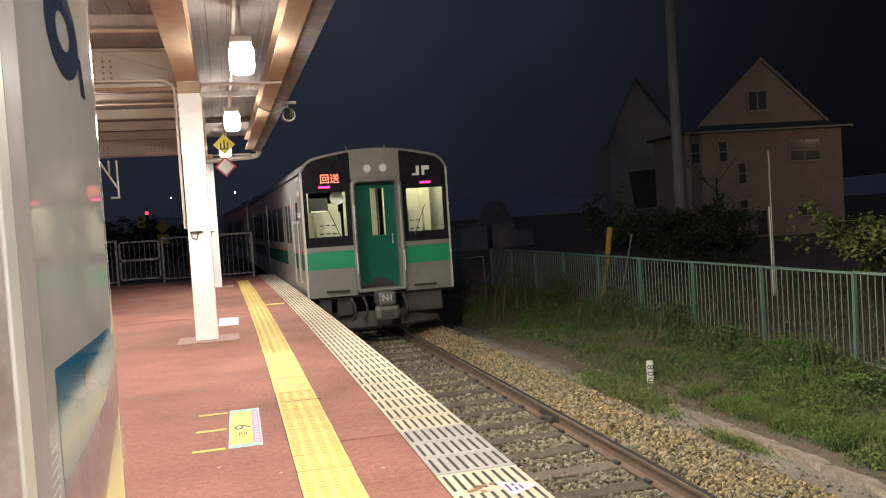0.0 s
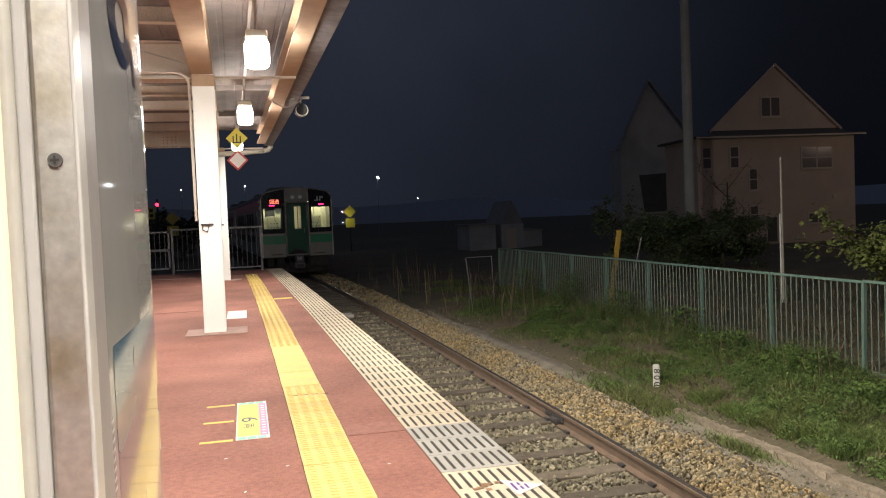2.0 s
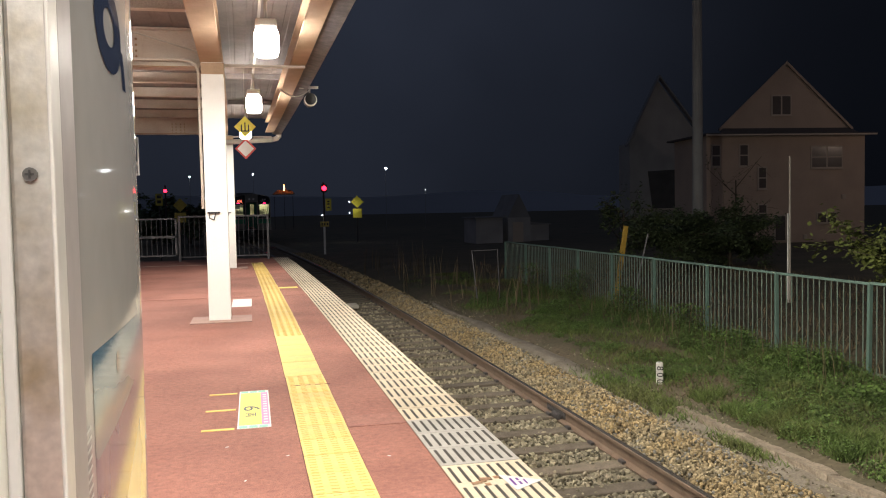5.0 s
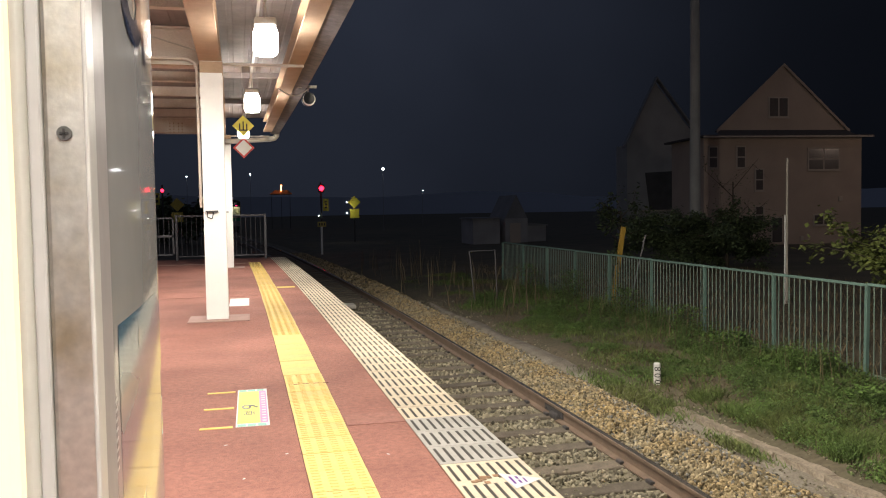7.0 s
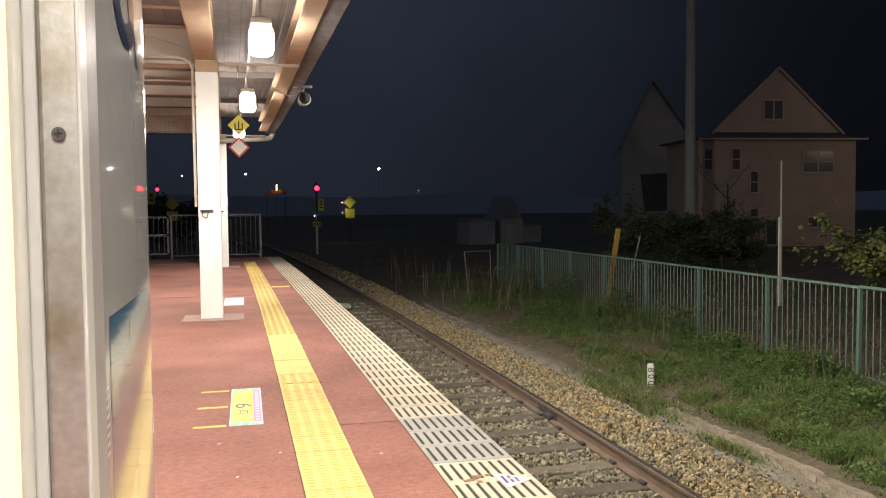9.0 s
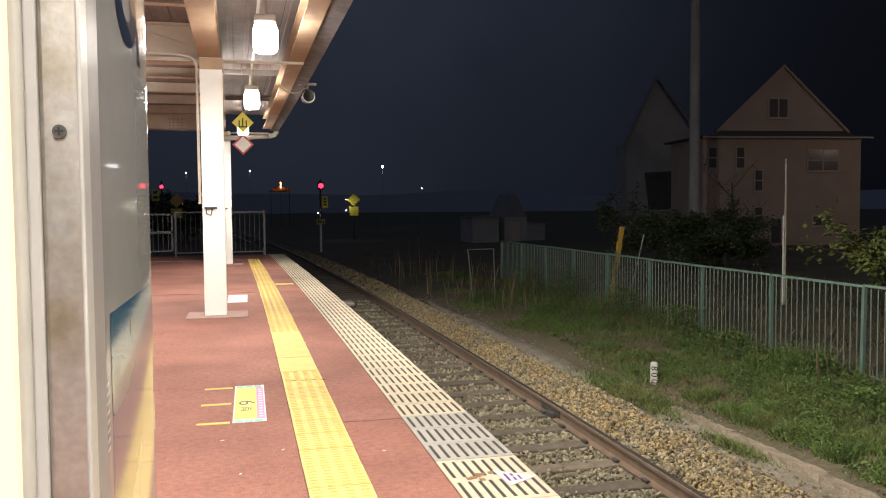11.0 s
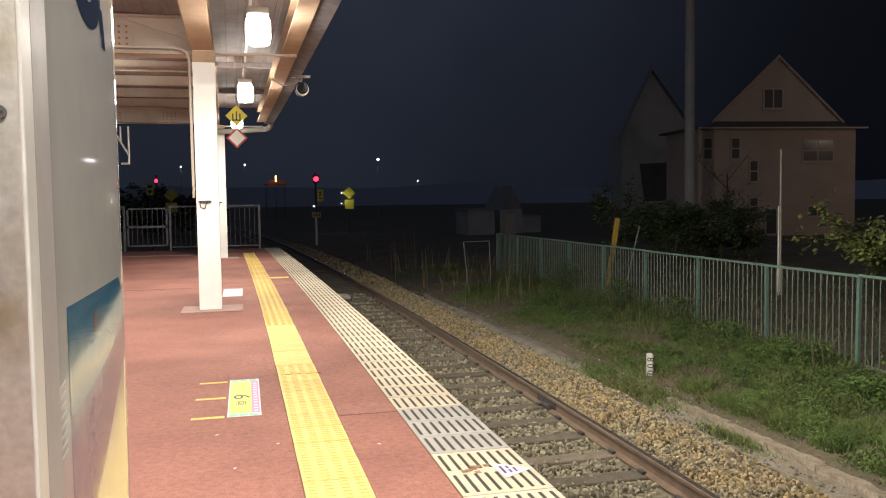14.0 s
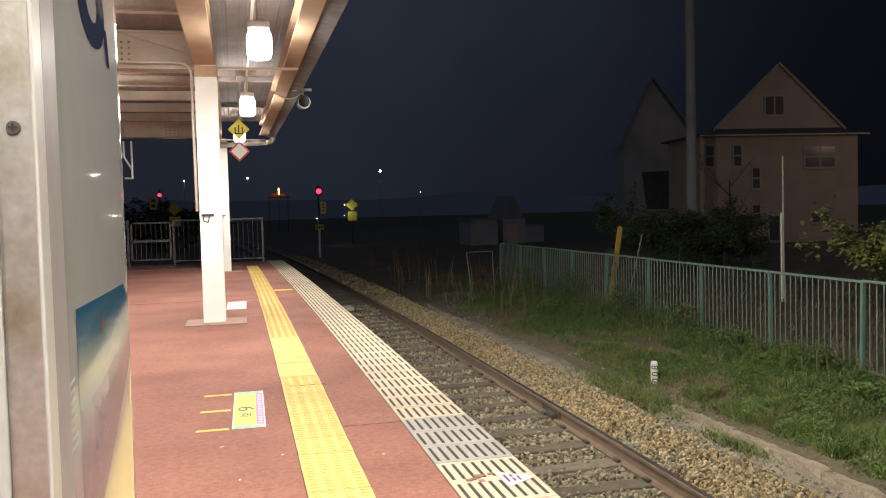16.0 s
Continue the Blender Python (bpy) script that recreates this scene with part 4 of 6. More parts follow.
# ---- the train ----
def build_train():
    t = thing("train_car", "stainless commuter train car with green bands and red tail lamps", "train", group="train cars")

    def arch(u):
        a = abs(u) / 1.4
        return 3.34 + 0.22 * (1 - a * a) - 0.17 * max(0.0, (a - 0.86) / 0.14) ** 2

    def plate(name, mats, u0, u1, z0, z1, y0=0.0, y1=0.06, top=False, label="", parent=t, bev=0.0):
        if top:
            n = 14
            pts = [(u0, y0, z0), (u1, y0, z0)] + [(u1 + (u0 - u1) * i / n, y0, arch(u1 + (u0 - u1) * i / n)) for i in range(n + 1)]
            return part(name, poly(B(), pts, Vector((0, y1 - y0, 0))), mats, parent, label)
        return part(name, box(B(), u0, u1, y0, y1, z0, z1, bev), mats, parent, label)

    L = 19.6
    # body shell
    for s in (-1, 1):
        w = plate("side_wall", M_STEEL, s * 1.4 - 0.03 * s, s * 1.4, 0.84, 3.17, 0.05, L, label="fluted stainless side wall")
        x = s * 1.4
        a, b = (x - 0.004, x) if s < 0 else (x, x + 0.004)
        # darker green than the front band: weak light on the side is painted in
        plate("side_band", M_DIMGREEN, a, b, 1.36, 1.66, 0.06, L, parent=w, label="green side band, darkened for the dim side")
        plate("red_line", M_REDLINE, a, b, 1.68, 1.715, 0.06, L, parent=w, label="thin red line")
        for i in range(6):
            z = 0.90 + i * 0.07
            plate("flute", M_STEEL, a, b, z, z + 0.012, 0.06, L, parent=w)
        a2, b2 = (x - 0.006, x) if s < 0 else (x, x + 0.006)
        plate("cab_door", M_STEEL, a2, b2, 0.95, 2.95, 0.55, 1.2, parent=w, label="plain steel cab door", bev=0.002)
        for y0 in (2.0, 8.9, 15.8):
            d = plate("door", M_STEEL, a2, b2, 0.95, 2.85, y0, y0 + 1.3, parent=w, label="double-leaf passenger door")
        a3, b3 = (x - 0.008, x) if s < 0 else (x, x + 0.008)
        for y0 in (0.68, 2.15, 2.75, 4.0, 5.6, 7.2, 9.05, 9.65, 11.0, 12.6, 14.2, 15.95, 16.55):
            plate("side_window", M_WINDARK, a3, b3, 1.85, 2.65, y0, y0 + (0.4 if y0 in (0.68, 2.15, 2.75, 9.05, 9.65, 15.95, 16.55) else 1.3), parent=w, label="dark side window")
        for y0 in (0.48, 1.28):
            bm = rod(B(), (x + 0.05 * s, y0, 1.1), (x + 0.05 * s, y0, 2.3), 0.014, seg=8)
            rod(bm, (x, y0, 1.14), (x + 0.05 * s, y0, 1.14), 0.01, seg=6)
            rod(bm, (x, y0, 2.26), (x + 0.05 * s, y0, 2.26), 0.01, seg=6)
            part("handrail", bm, M_POST, w, "bright steel handrail")
        for z in (2.35, 2.75, 3.0):
            bm = box(B(), min(x, x + 0.05 * s), max(x, x + 0.05 * s), 0.33, 0.4, z, z + 0.1, 0.01)
            part("side_fitting", bm, M_STICKWHITE, w)
    n = 30
    us = [-1.4 + 2.8 * i / n for i in range(n + 1)]
    bm = B()
    pts = [(u, 0.06, arch(u)) for u in us] + [(u, 0.06, arch(u) - 0.05) for u in reversed(us)]
    poly(bm, pts, Vector((0, L - 0.06, 0)))
    part("roof", bm, M_ROOF, t, "dull grey arched roof")
    for y0 in (4.5, 12.5):
        part("roof_unit", box(B(), -0.6, 0.6, y0, y0 + 2.2, 3.5, 3.78, 0.05), M_ROOF, t, "boxy roof cooling unit")
    for u in (-0.42, 0.32):
        part("aerial", box(rod(B(), (u, 0.5, 3.5), (u, 0.5, 3.66), 0.02, seg=8), u - 0.04, u + 0.04, 0.44, 0.56, 3.5, 3.54), M_ROOF, t)
    part("floor_frame", box(B(), -1.36, 1.36, 0.07, L, 0.80, 0.95), M_UNDER, t, "grimy floor frame")
    plate("far_end", M_STEEL, -1.37, 1.37, 0.95, 3.16, L - 0.06, L, label="plain car end")
    # end face
    front = thing("end_face", "", "")
    front.parent = t
    for s in (-1, 1):
        def sp(name, mats, a, b, z0, z1, y0=0.0, y1=0.06, top=False, label=""):
            u0, u1 = (s * b, s * a) if s < 0 else (s * a, s * b)
            return plate(name, mats, u0, u1, z0, z1, y0, y1, top, label, front)
        sp("lower_panel", M_STEELFRONT, 0.47, 1.37, 0.84, 1.36, label="plain grey lower panel")
        sp("front_band", M_GREEN, 0.47, 1.37, 1.36, 1.69, -0.003, 0.06, label="bright green band")
        sp("sill_strip", M_STEELFRONT, 0.47, 1.37, 1.69, 1.775, -0.012, 0.06)
        sp("mask_lower", M_GLOSSBLACK, 0.47, 1.37, 1.775, 1.96, label="black window mask")
        sp("mask_upper", M_GLOSSBLACK, 0.47, 1.37, 2.78, 3.3, top=True, label="black window mask")
        sp("mask_outer", M_GLOSSBLACK, 1.30, 1.37, 1.96, 2.78)
        sp("mask_inner", M_GLOSSBLACK, 0.47, 0.58, 1.96, 2.78)
        g = sp("windscreen", M_GLASS, 0.58, 1.30, 1.96, 2.78, 0.03, 0.036, label="clear windscreen")
        g.visible_shadow = False
        sp("corner_post", M_POST, 1.37, 1.405, 0.84, 3.17, -0.01, 0.08, label="pale steel corner post")
        sp("tail_bar", M_LEDRED, 0.86, 1.07, 2.865, 2.90, -0.006, 0.0, label="red tail lamp bar")
        sp("step_bar", M_UNDER, 0.62, 1.05, 0.93, 0.955, -0.06, 0.0, label="dark step bar")
        w = rod(B(), (s * 0.70, -0.02, 1.90), (s * 0.92, -0.02, 2.45), 0.008, seg=6)
        part("wiper", w, M_IRON, front, "thin black wiper")
        # cab lining seen through the glass
        sp("cab_box", M_CREAM, 0.58, 1.06, 1.85, 2.42, 0.75, 1.1, label="cream equipment box")
        sp("cab_pillar", M_CREAM, 1.16, 1.30, 1.0, 3.0, 1.0, 1.3, label="cream cab pillar")
        sp("cab_back", M_CREAM, 0.47, 1.36, 0.96, 2.62 if s < 0 else 3.1, 1.7, 1.74, label="cream cab back wall")
        for i in range(2):
            for j in range(3):
                sp("box_slot", M_UNDER, 0.68 + j * 0.12, 0.76 + j * 0.12, 2.0 + i * 0.16, 2.02 + i * 0.16, 0.742, 0.75)
        sp("cab_lamp", M_CABLIGHT, 0.62, 1.25, 3.02, 3.05, 0.5, 1.5, label="glowing cab ceiling light")
        if s < 0:
            part("cab_fan", rod(B(), (-0.70, 0.30, 2.68), (-0.70, 0.36, 2.68), 0.13, seg=20), M_STICKWHITE, front, "round white cab fan")
            part("fan_hub", rod(B(), (-0.70, 0.285, 2.68), (-0.70, 0.30, 2.68), 0.05, seg=14), M_CREAM, front)
            sp("dark_shelf", M_BLACK, 0.75, 1.2, 2.45, 2.72, 1.2, 1.5)
            sp("white_bar", M_STICKWHITE, 0.78, 1.1, 2.44, 2.47, 1.1, 1.14)
        else:
            sp("inner_wall", M_CREAM, 0.8, 1.0, 1.9, 3.0, 0.9, 1.2)
    plate("top_panel", M_STEELFRONT, -0.47, 0.47, 3.0, 3.3, -0.02, 0.06, True, "grey lamp panel over the door", front)
    m2 = 28
    uu = [-1.4 + 2.8 * i / m2 for i in range(m2 + 1)]
    bm = poly(B(), [(u, -0.014, arch(u) + 0.012) for u in uu] + [(u * 0.985, -0.014, arch(u) - 0.028) for u in reversed(uu)], Vector((0, 0.09, 0)))
    part("roof_rim", bm, M_STEELFRONT, front, "pale roof rim")
    for u in (-0.15, 0.15):
        h = part("headlight", rod(B(), (u, -0.045, 3.19), (u, -0.02, 3.19), 0.085, seg=20), M_STEEL, front, "unlit round headlight")
        part("lens", rod(B(), (u, -0.055, 3.19), (u, -0.045, 3.19), 0.066, seg=16), M_HEADLAMP, h)
    def rounded(w, z0, z1, r0, r1, n=6):
        """The corners of an upright rounded opening, anticlockwise from the lower right."""
        pts = []
        for cx, cz, r, a0 in ((w - r0, z0 + r0, r0, -90), (w - r1, z1 - r1, r1, 0), (-w + r1, z1 - r1, r1, 90), (-w + r0, z0 + r0, r0, 180)):
            pts += [(cx + r * math.cos(radians(a0 + 90 * i / n)), cz + r * math.sin(radians(a0 + 90 * i / n))) for i in range(n + 1)]
        return pts
    bm = B()
    loops = []
    for w, z0, z1, r0, r1, y0 in ((0.49, 0.87, 3.03, 0.05, 0.14, 0.0), (0.485, 0.875, 3.025, 0.05, 0.14, -0.055), (0.475, 0.885, 3.015, 0.05, 0.13, -0.07),
                                  (0.425, 0.925, 2.955, 0.04, 0.10, -0.07), (0.41, 0.94, 2.94, 0.04, 0.09, -0.05), (0.40, 0.95, 2.93, 0.04, 0.09, 0.22)):
        loops.append([bm.verts.new((u, y0, z)) for u, z in rounded(w, z0, z1, r0, r1)])
    for p, q in zip(loops, loops[1:]):
        for i in range(len(p)):
            k = (i + 1) % len(p)
            bm.faces.new((p[i], p[k], q[k], q[i]))
    bmesh.ops.recalc_face_normals(bm, faces=bm.faces)
    part("door_frame", bm, M_STEELFRONT, front, "grey rounded steel surround of the end door", smooth=True)
    for u, z0, z1 in ((0.452, 1.25, 1.62), (-0.452, 1.25, 1.62), (-0.452, 2.0, 2.5)):
        part("grab_bar", rod(rod(rod(B(), (u, -0.11, z0), (u, -0.11, z1), 0.012, seg=8), (u, -0.11, z0), (u, -0.06, z0), 0.01, seg=6), (u, -0.11, z1), (u, -0.06, z1), 0.01, seg=6), M_POST, front, "thin steel grab bar")
    d = plate("end_door", M_DIMGREEN, -0.40, 0.40, 0.93, 1.93, 0.20, 0.24, label="dark green end door", parent=front)
    for u0, u1, z0, z1 in ((-0.40, -0.08, 1.93, 2.93), (0.19, 0.40, 1.93, 2.93), (-0.08, 0.19, 2.82, 2.93)):
        plate("door_leaf", M_DIMGREEN, u0, u1, z0, z1, 0.20, 0.24, parent=front)
    g = plate("door_glass", M_GLASS, -0.08, 0.19, 1.93, 2.82, 0.21, 0.215, parent=front)
    g.visible_shadow = False
    plate("door_post", M_UNDER, 0.05, 0.075, 1.93, 2.82, 0.28, 0.32, parent=front)
    plate("aisle_wall", M_CREAM, -0.42, 0.02, 0.96, 3.0, 1.3, 1.4, parent=front)
    plate("aisle_wall", M_CREAM, 0.05, 0.42, 0.96, 3.0, 1.9, 2.0, parent=front)
    part("door_handle", rod(B(), (0.30, 0.17, 1.75), (0.30, 0.17, 1.95), 0.012, seg=8), M_STEEL, front)
    bm = B()
    pts = [(-0.33 + 0.66 * i / 10, 0.192, 0.95 + 0.19 * math.sin(math.pi * i / 10)) for i in range(11)]
    poly(bm, pts, Vector((0, 0.006, 0)))
    part("foot_arc", bm, M_UNDER, front, "dark brown arc at the foot of the door")
    plate("sign_back", M_GLOSSBLACK, -1.18, -0.60, 2.93, 3.12, -0.004, 0.0, parent=front)
    text_part("destination_sign", "回送", 0.185, M_LEDTEXT, front, pose(-0.86, -0.006, 3.02, 90, 0, 0), "glowing orange destination characters")
    # operator's mark as plain bars
    bm = box(B(), 0.72, 0.86, -0.005, 0, 3.02, 3.06)
    box(bm, 0.80, 0.86, -0.005, 0, 3.06, 3.20)
    box(bm, 0.91, 1.06, -0.005, 0, 3.12, 3.20)
    box(bm, 0.91, 0.96, -0.005, 0, 3.02, 3.12)
    part("company_mark", bm, M_STICKWHITE, front, "pale grey bar-shaped company mark")
    # coupler and underframe
    c = part("coupler", box(B(), -0.17, 0.17, -0.42, 0.1, 0.62, 0.90, 0.06), M_COUPLER, front, "grey automatic coupler")
    part("coupler_face", box(B(), -0.23, 0.23, -0.40, -0.2, 0.36, 0.64, 0.07), M_COUPLER, c, "scuffed grey coupler housing")
    part("coupler_mouth", box(B(), -0.13, 0.13, -0.408, -0.40, 0.43, 0.54, 0.003), M_IRON, c, "dark coupler mouth")
    for u in (-0.62, -0.40, 0.36):
        bm = B()
        hp = [(u + 0.05 * math.sin(q * 0.5), -0.12 - 0.10 * math.sin(math.pi * q / 6), 0.80 - 0.07 * q) for q in range(7)]
        for a, b in zip(hp, hp[1:]):
            rod(bm, a, b, 0.024, seg=8)
        part("air_hose", bm, M_IRON, front, "black rubber air hose")
    text_part("set_mark", "N1", 0.17, M_STICKWHITE, c, pose(0, -0.424, 0.775, 90, 0, 0), "pale painted letter and figure")
    bm = B()
    rows = []
    for i in range(13):
        u = -1.18 + 2.36 * i / 12
        y0 = 0.10 + 0.30 * (u / 1.18) ** 2
        rows.append([bm.verts.new((u, y0 + dy, z)) for dy, z in ((0.0, 0.17), (-0.05, 0.22), (0.04, 0.36), (0.06, 0.50), (0.10, 0.50), (0.08, 0.17))])
    for p, q in zip(rows, rows[1:]):
        for k in range(6):
            bm.faces.new((p[k], p[(k + 1) % 6], q[(k + 1) % 6], q[k]))
    bm.faces.new(rows[0])
    bm.faces.new(rows[-1])
    bmesh.ops.recalc_face_normals(bm, faces=bm.faces)
    part("plough", bm, M_PLOUGH, t, "curved grimy track guard")
    part("side_skirt", box(B(), 0.45, 1.2, 0.12, 0.5, 0.42, 0.82, 0.03), M_PLOUGH, t, "dusty skirt box")
    for u0, u1 in ((-1.2, -0.95), (-0.85, -0.55)):
        part("hose_box", box(B(), u0, u1, 0.1, 0.4, 0.45, 0.8, 0.03), M_UNDER, t)
    for y0 in (2.9, 16.5):
        b = part("bogie", box(box(box(B(), -0.95, -0.8, y0 - 1.4, y0 + 1.4, 0.42, 0.62, 0.03), 0.8, 0.95, y0 - 1.4, y0 + 1.4, 0.42, 0.62, 0.03), -0.9, 0.9, y0 - 0.2, y0 + 0.2, 0.45, 0.8, 0.03), M_UNDER, t, "grimy bogie frame")
        for dy in (-1.05, 1.05):
            for u in (-0.566, 0.566):
                part("wheel", rod(B(), (u - 0.06, y0 + dy, 0.43), (u + 0.06, y0 + dy, 0.43), 0.43, seg=24), M_IRON, b)
            part("axle", rod(B(), (-0.5, y0 + dy, 0.43), (0.5, y0 + dy, 0.43), 0.07, seg=10), M_IRON, b)
    for y0 in (6.0, 9.0, 12.0):
        part("equipment_box", box(B(), -1.3, 1.3, y0, y0 + 2.2, 0.3, 0.8, 0.04), M_UNDER, t)
    return t


RAIL_TOP = -0.9455
TIMES = [(0, 15.1), (0.5, 19.1), (1, 23.4), (1.5, 28.1), (2, 33.0), (2.5, 38.0), (3, 43.1), (3.5, 48.2), (4, 53.3), (5, 63.6), (6, 74.0), (6.5, 79.2), (7, 84.5),
         (9, 106.0), (12, 139.0), (16, 184.0)]


def motions():
    for car, ahead in ((CAR, 0.0), (CAR_2, 20.0)):
        rows = []
        for t, y in TIMES:
            y += ahead
            a = (TRACK + bend(y + 3), y + 3)
            b = (TRACK + bend(y + 16.5), y + 16.5)
            yaw = math.atan2(-(b[0] - a[0]), b[1] - a[1])
            rows.append((t, pose(a[0] + 3 * math.sin(yaw), a[1] - 3 * math.cos(yaw), RAIL_TOP, 0, 0, math.degrees(yaw))))
        walk(car, rows)


# ---- beside the line ----
def build_signals():
    s = thing("railway_signal", "red railway signal on a pale post with small yellow signs", "signal", pose(2.52, 45, -1.1))
    part("post", rod(B(), (0, 0, 0), (0, 0, 1.75), 0.06), M_SIGNWHITE, s, "pale lower post")
    part("post_upper", rod(B(), (0, 0, 1.75), (0, 0, 3.9), 0.05), M_IRON, s)
    part("hood", box(B(), -0.13, 0.19, 0.02, 0.2, 3.36, 3.80, 0.05), M_BLACK, s)
    part("red_lens", rod(B(), (0.03, -0.11, 3.58), (0.03, 0.02, 3.58), 0.13, seg=18), M_SIGNALRED, s, "glowing red lens")
    part("yellow_plate", box(B(), 0.08, 0.40, -0.08, -0.05, 2.36, 3.02), M_SIGNYELLOW, s, "yellow plate with black bars")
    for z in (2.5, 2.68, 2.82):
        part("plate_bar", box(B(), 0.18, 0.30, -0.085, -0.08, z, z + 0.08), M_BLACK, s)
    part("small_lamp", rod(B(), (-0.13, -0.1, 2.11), (-0.13, -0.05, 2.11), 0.02, seg=10), M_FARWHITE, s, "small white lamp")
    part("number_plate", box(B(), -0.22, 0.24, -0.08, -0.05, 1.5, 1.78), mat("dim_yellow_plate", (0.62, 0.48, 0.12), 0.6), s, "dull yellow plate with unreadable bars")
    for x in (-0.16, -0.02, 0.12):
        part("plate_bar", box(B(), x, x + 0.07, -0.085, -0.08, 1.57, 1.71), M_BLACK, s)

    w = thing("warning_sign", "yellow diamond and square track signs on a dark post", "sign", pose(6.17, 60, -1.1))
    part("post", rod(B(), (0, 0, 0), (0, 0, 3.3), 0.04), M_IRON, w)
    h = 0.46
    part("diamond_plate", poly(B(), [(0, -0.06, 2.97 - h), (h, -0.06, 2.97), (0, -0.06, 2.97 + h), (-h, -0.06, 2.97)], Vector((0, 0.02, 0))), M_SIGNYELLOW, w)
    part("square_plate", box(B(), -0.32, 0.34, -0.06, -0.04, 1.82, 2.48), M_SIGNYELLOW, w)
    for z in (2.97, 2.2):
        part("small_lamp", rod(B(), (-0.55, -0.1, z), (-0.55, -0.04, z), 0.02, seg=10), M_FARWHITE, w, "small white lamp")

    lt = bpy.data.lights.new("sign_lamp_light", "POINT")
    lt.energy, lt.color, lt.shadow_soft_size = SIGN_LAMP, (1.0, 0.97, 0.92), 0.03
    ob = new("sign_lamp_light", lt)
    ob.location = (5.70, 59.35, 1.5)

    for x, z, name, red in ((-4.53, 1.62, "warning_sign", False),):
        v = thing(name, "dim yellow diamond sign behind the platform fence", "sign", pose(x, 40, -1.1))
        dim = mat("deep_sign_yellow", (0.74, 0.55, 0.10), 0.6)
        part("post", rod(B(), (0, 0, 0), (0, 0, 2.9), 0.04), M_IRON, v)
        part("diamond_plate", poly(B(), [(0, -0.06, 2.43), (0.32, -0.06, 2.75), (0, -0.06, 3.07), (-0.32, -0.06, 2.75)], Vector((0, 0.02, 0))), dim, v)
        part("square_plate", box(B(), -0.25, 0.25, -0.06, -0.04, 1.95, 2.4, 0.0), dim, v)
    v = thing("number_sign", "small dim yellow plate on a thin post", "sign", pose(-5.45, 40, -1.1))
    part("post", rod(B(), (0, 0, 0), (0, 0, 2.9), 0.035), M_IRON, v)
    part("plate", box(B(), -0.16, 0.16, -0.06, -0.04, 2.75, 3.3), mat("deep_plate_yellow", (0.74, 0.60, 0.10), 0.6), v)
    for z in (2.85, 3.08):
        part("plate_bar", box(B(), -0.09, 0.09, -0.065, -0.06, z, z + 0.14), M_BLACK, v)
    r = thing("railway_signal", "red signal lamp beyond the platform fence", "signal", pose(-7.3, 62, -1.1))
    part("post", rod(B(), (0, 0, 0), (0, 0, 4.4), 0.06), M_IRON, r)
    part("red_lens", rod(B(), (0, -0.09, 4.0), (0, -0.04, 4.0), 0.12, seg=16), M_SIGNALRED, r, "glowing red lens")
    b = thing("track_box", "small pale equipment cover beside the rail", "equipment box", pose(1.0, 19.3, -1.1))
    part("lid", box(B(), -0.12, 0.12, -0.26, 0.26, 0.03, 0.12, 0.025), M_PIPE, b)
    m8 = thing("distance_post", "small white distance post with black figures", "marker post", pose(4.0, 9.75, -1.2, 0, 0, -25))
    part("post", box(B(), -0.046, 0.046, -0.045, 0.05, 0, 0.34, 0.022), M_STICKWHITE, m8, "white rounded stub")
    for i, ch in enumerate("800"):
        text_part("figure", ch, 0.122, M_BLACK, m8, Matrix.Translation((0.0, -0.0465, 0.262 - i * 0.088)) @ Matrix.Rotation(radians(90), 4, "X") @ Matrix.Rotation(radians(-90), 4, "Z"), depth=0.001)


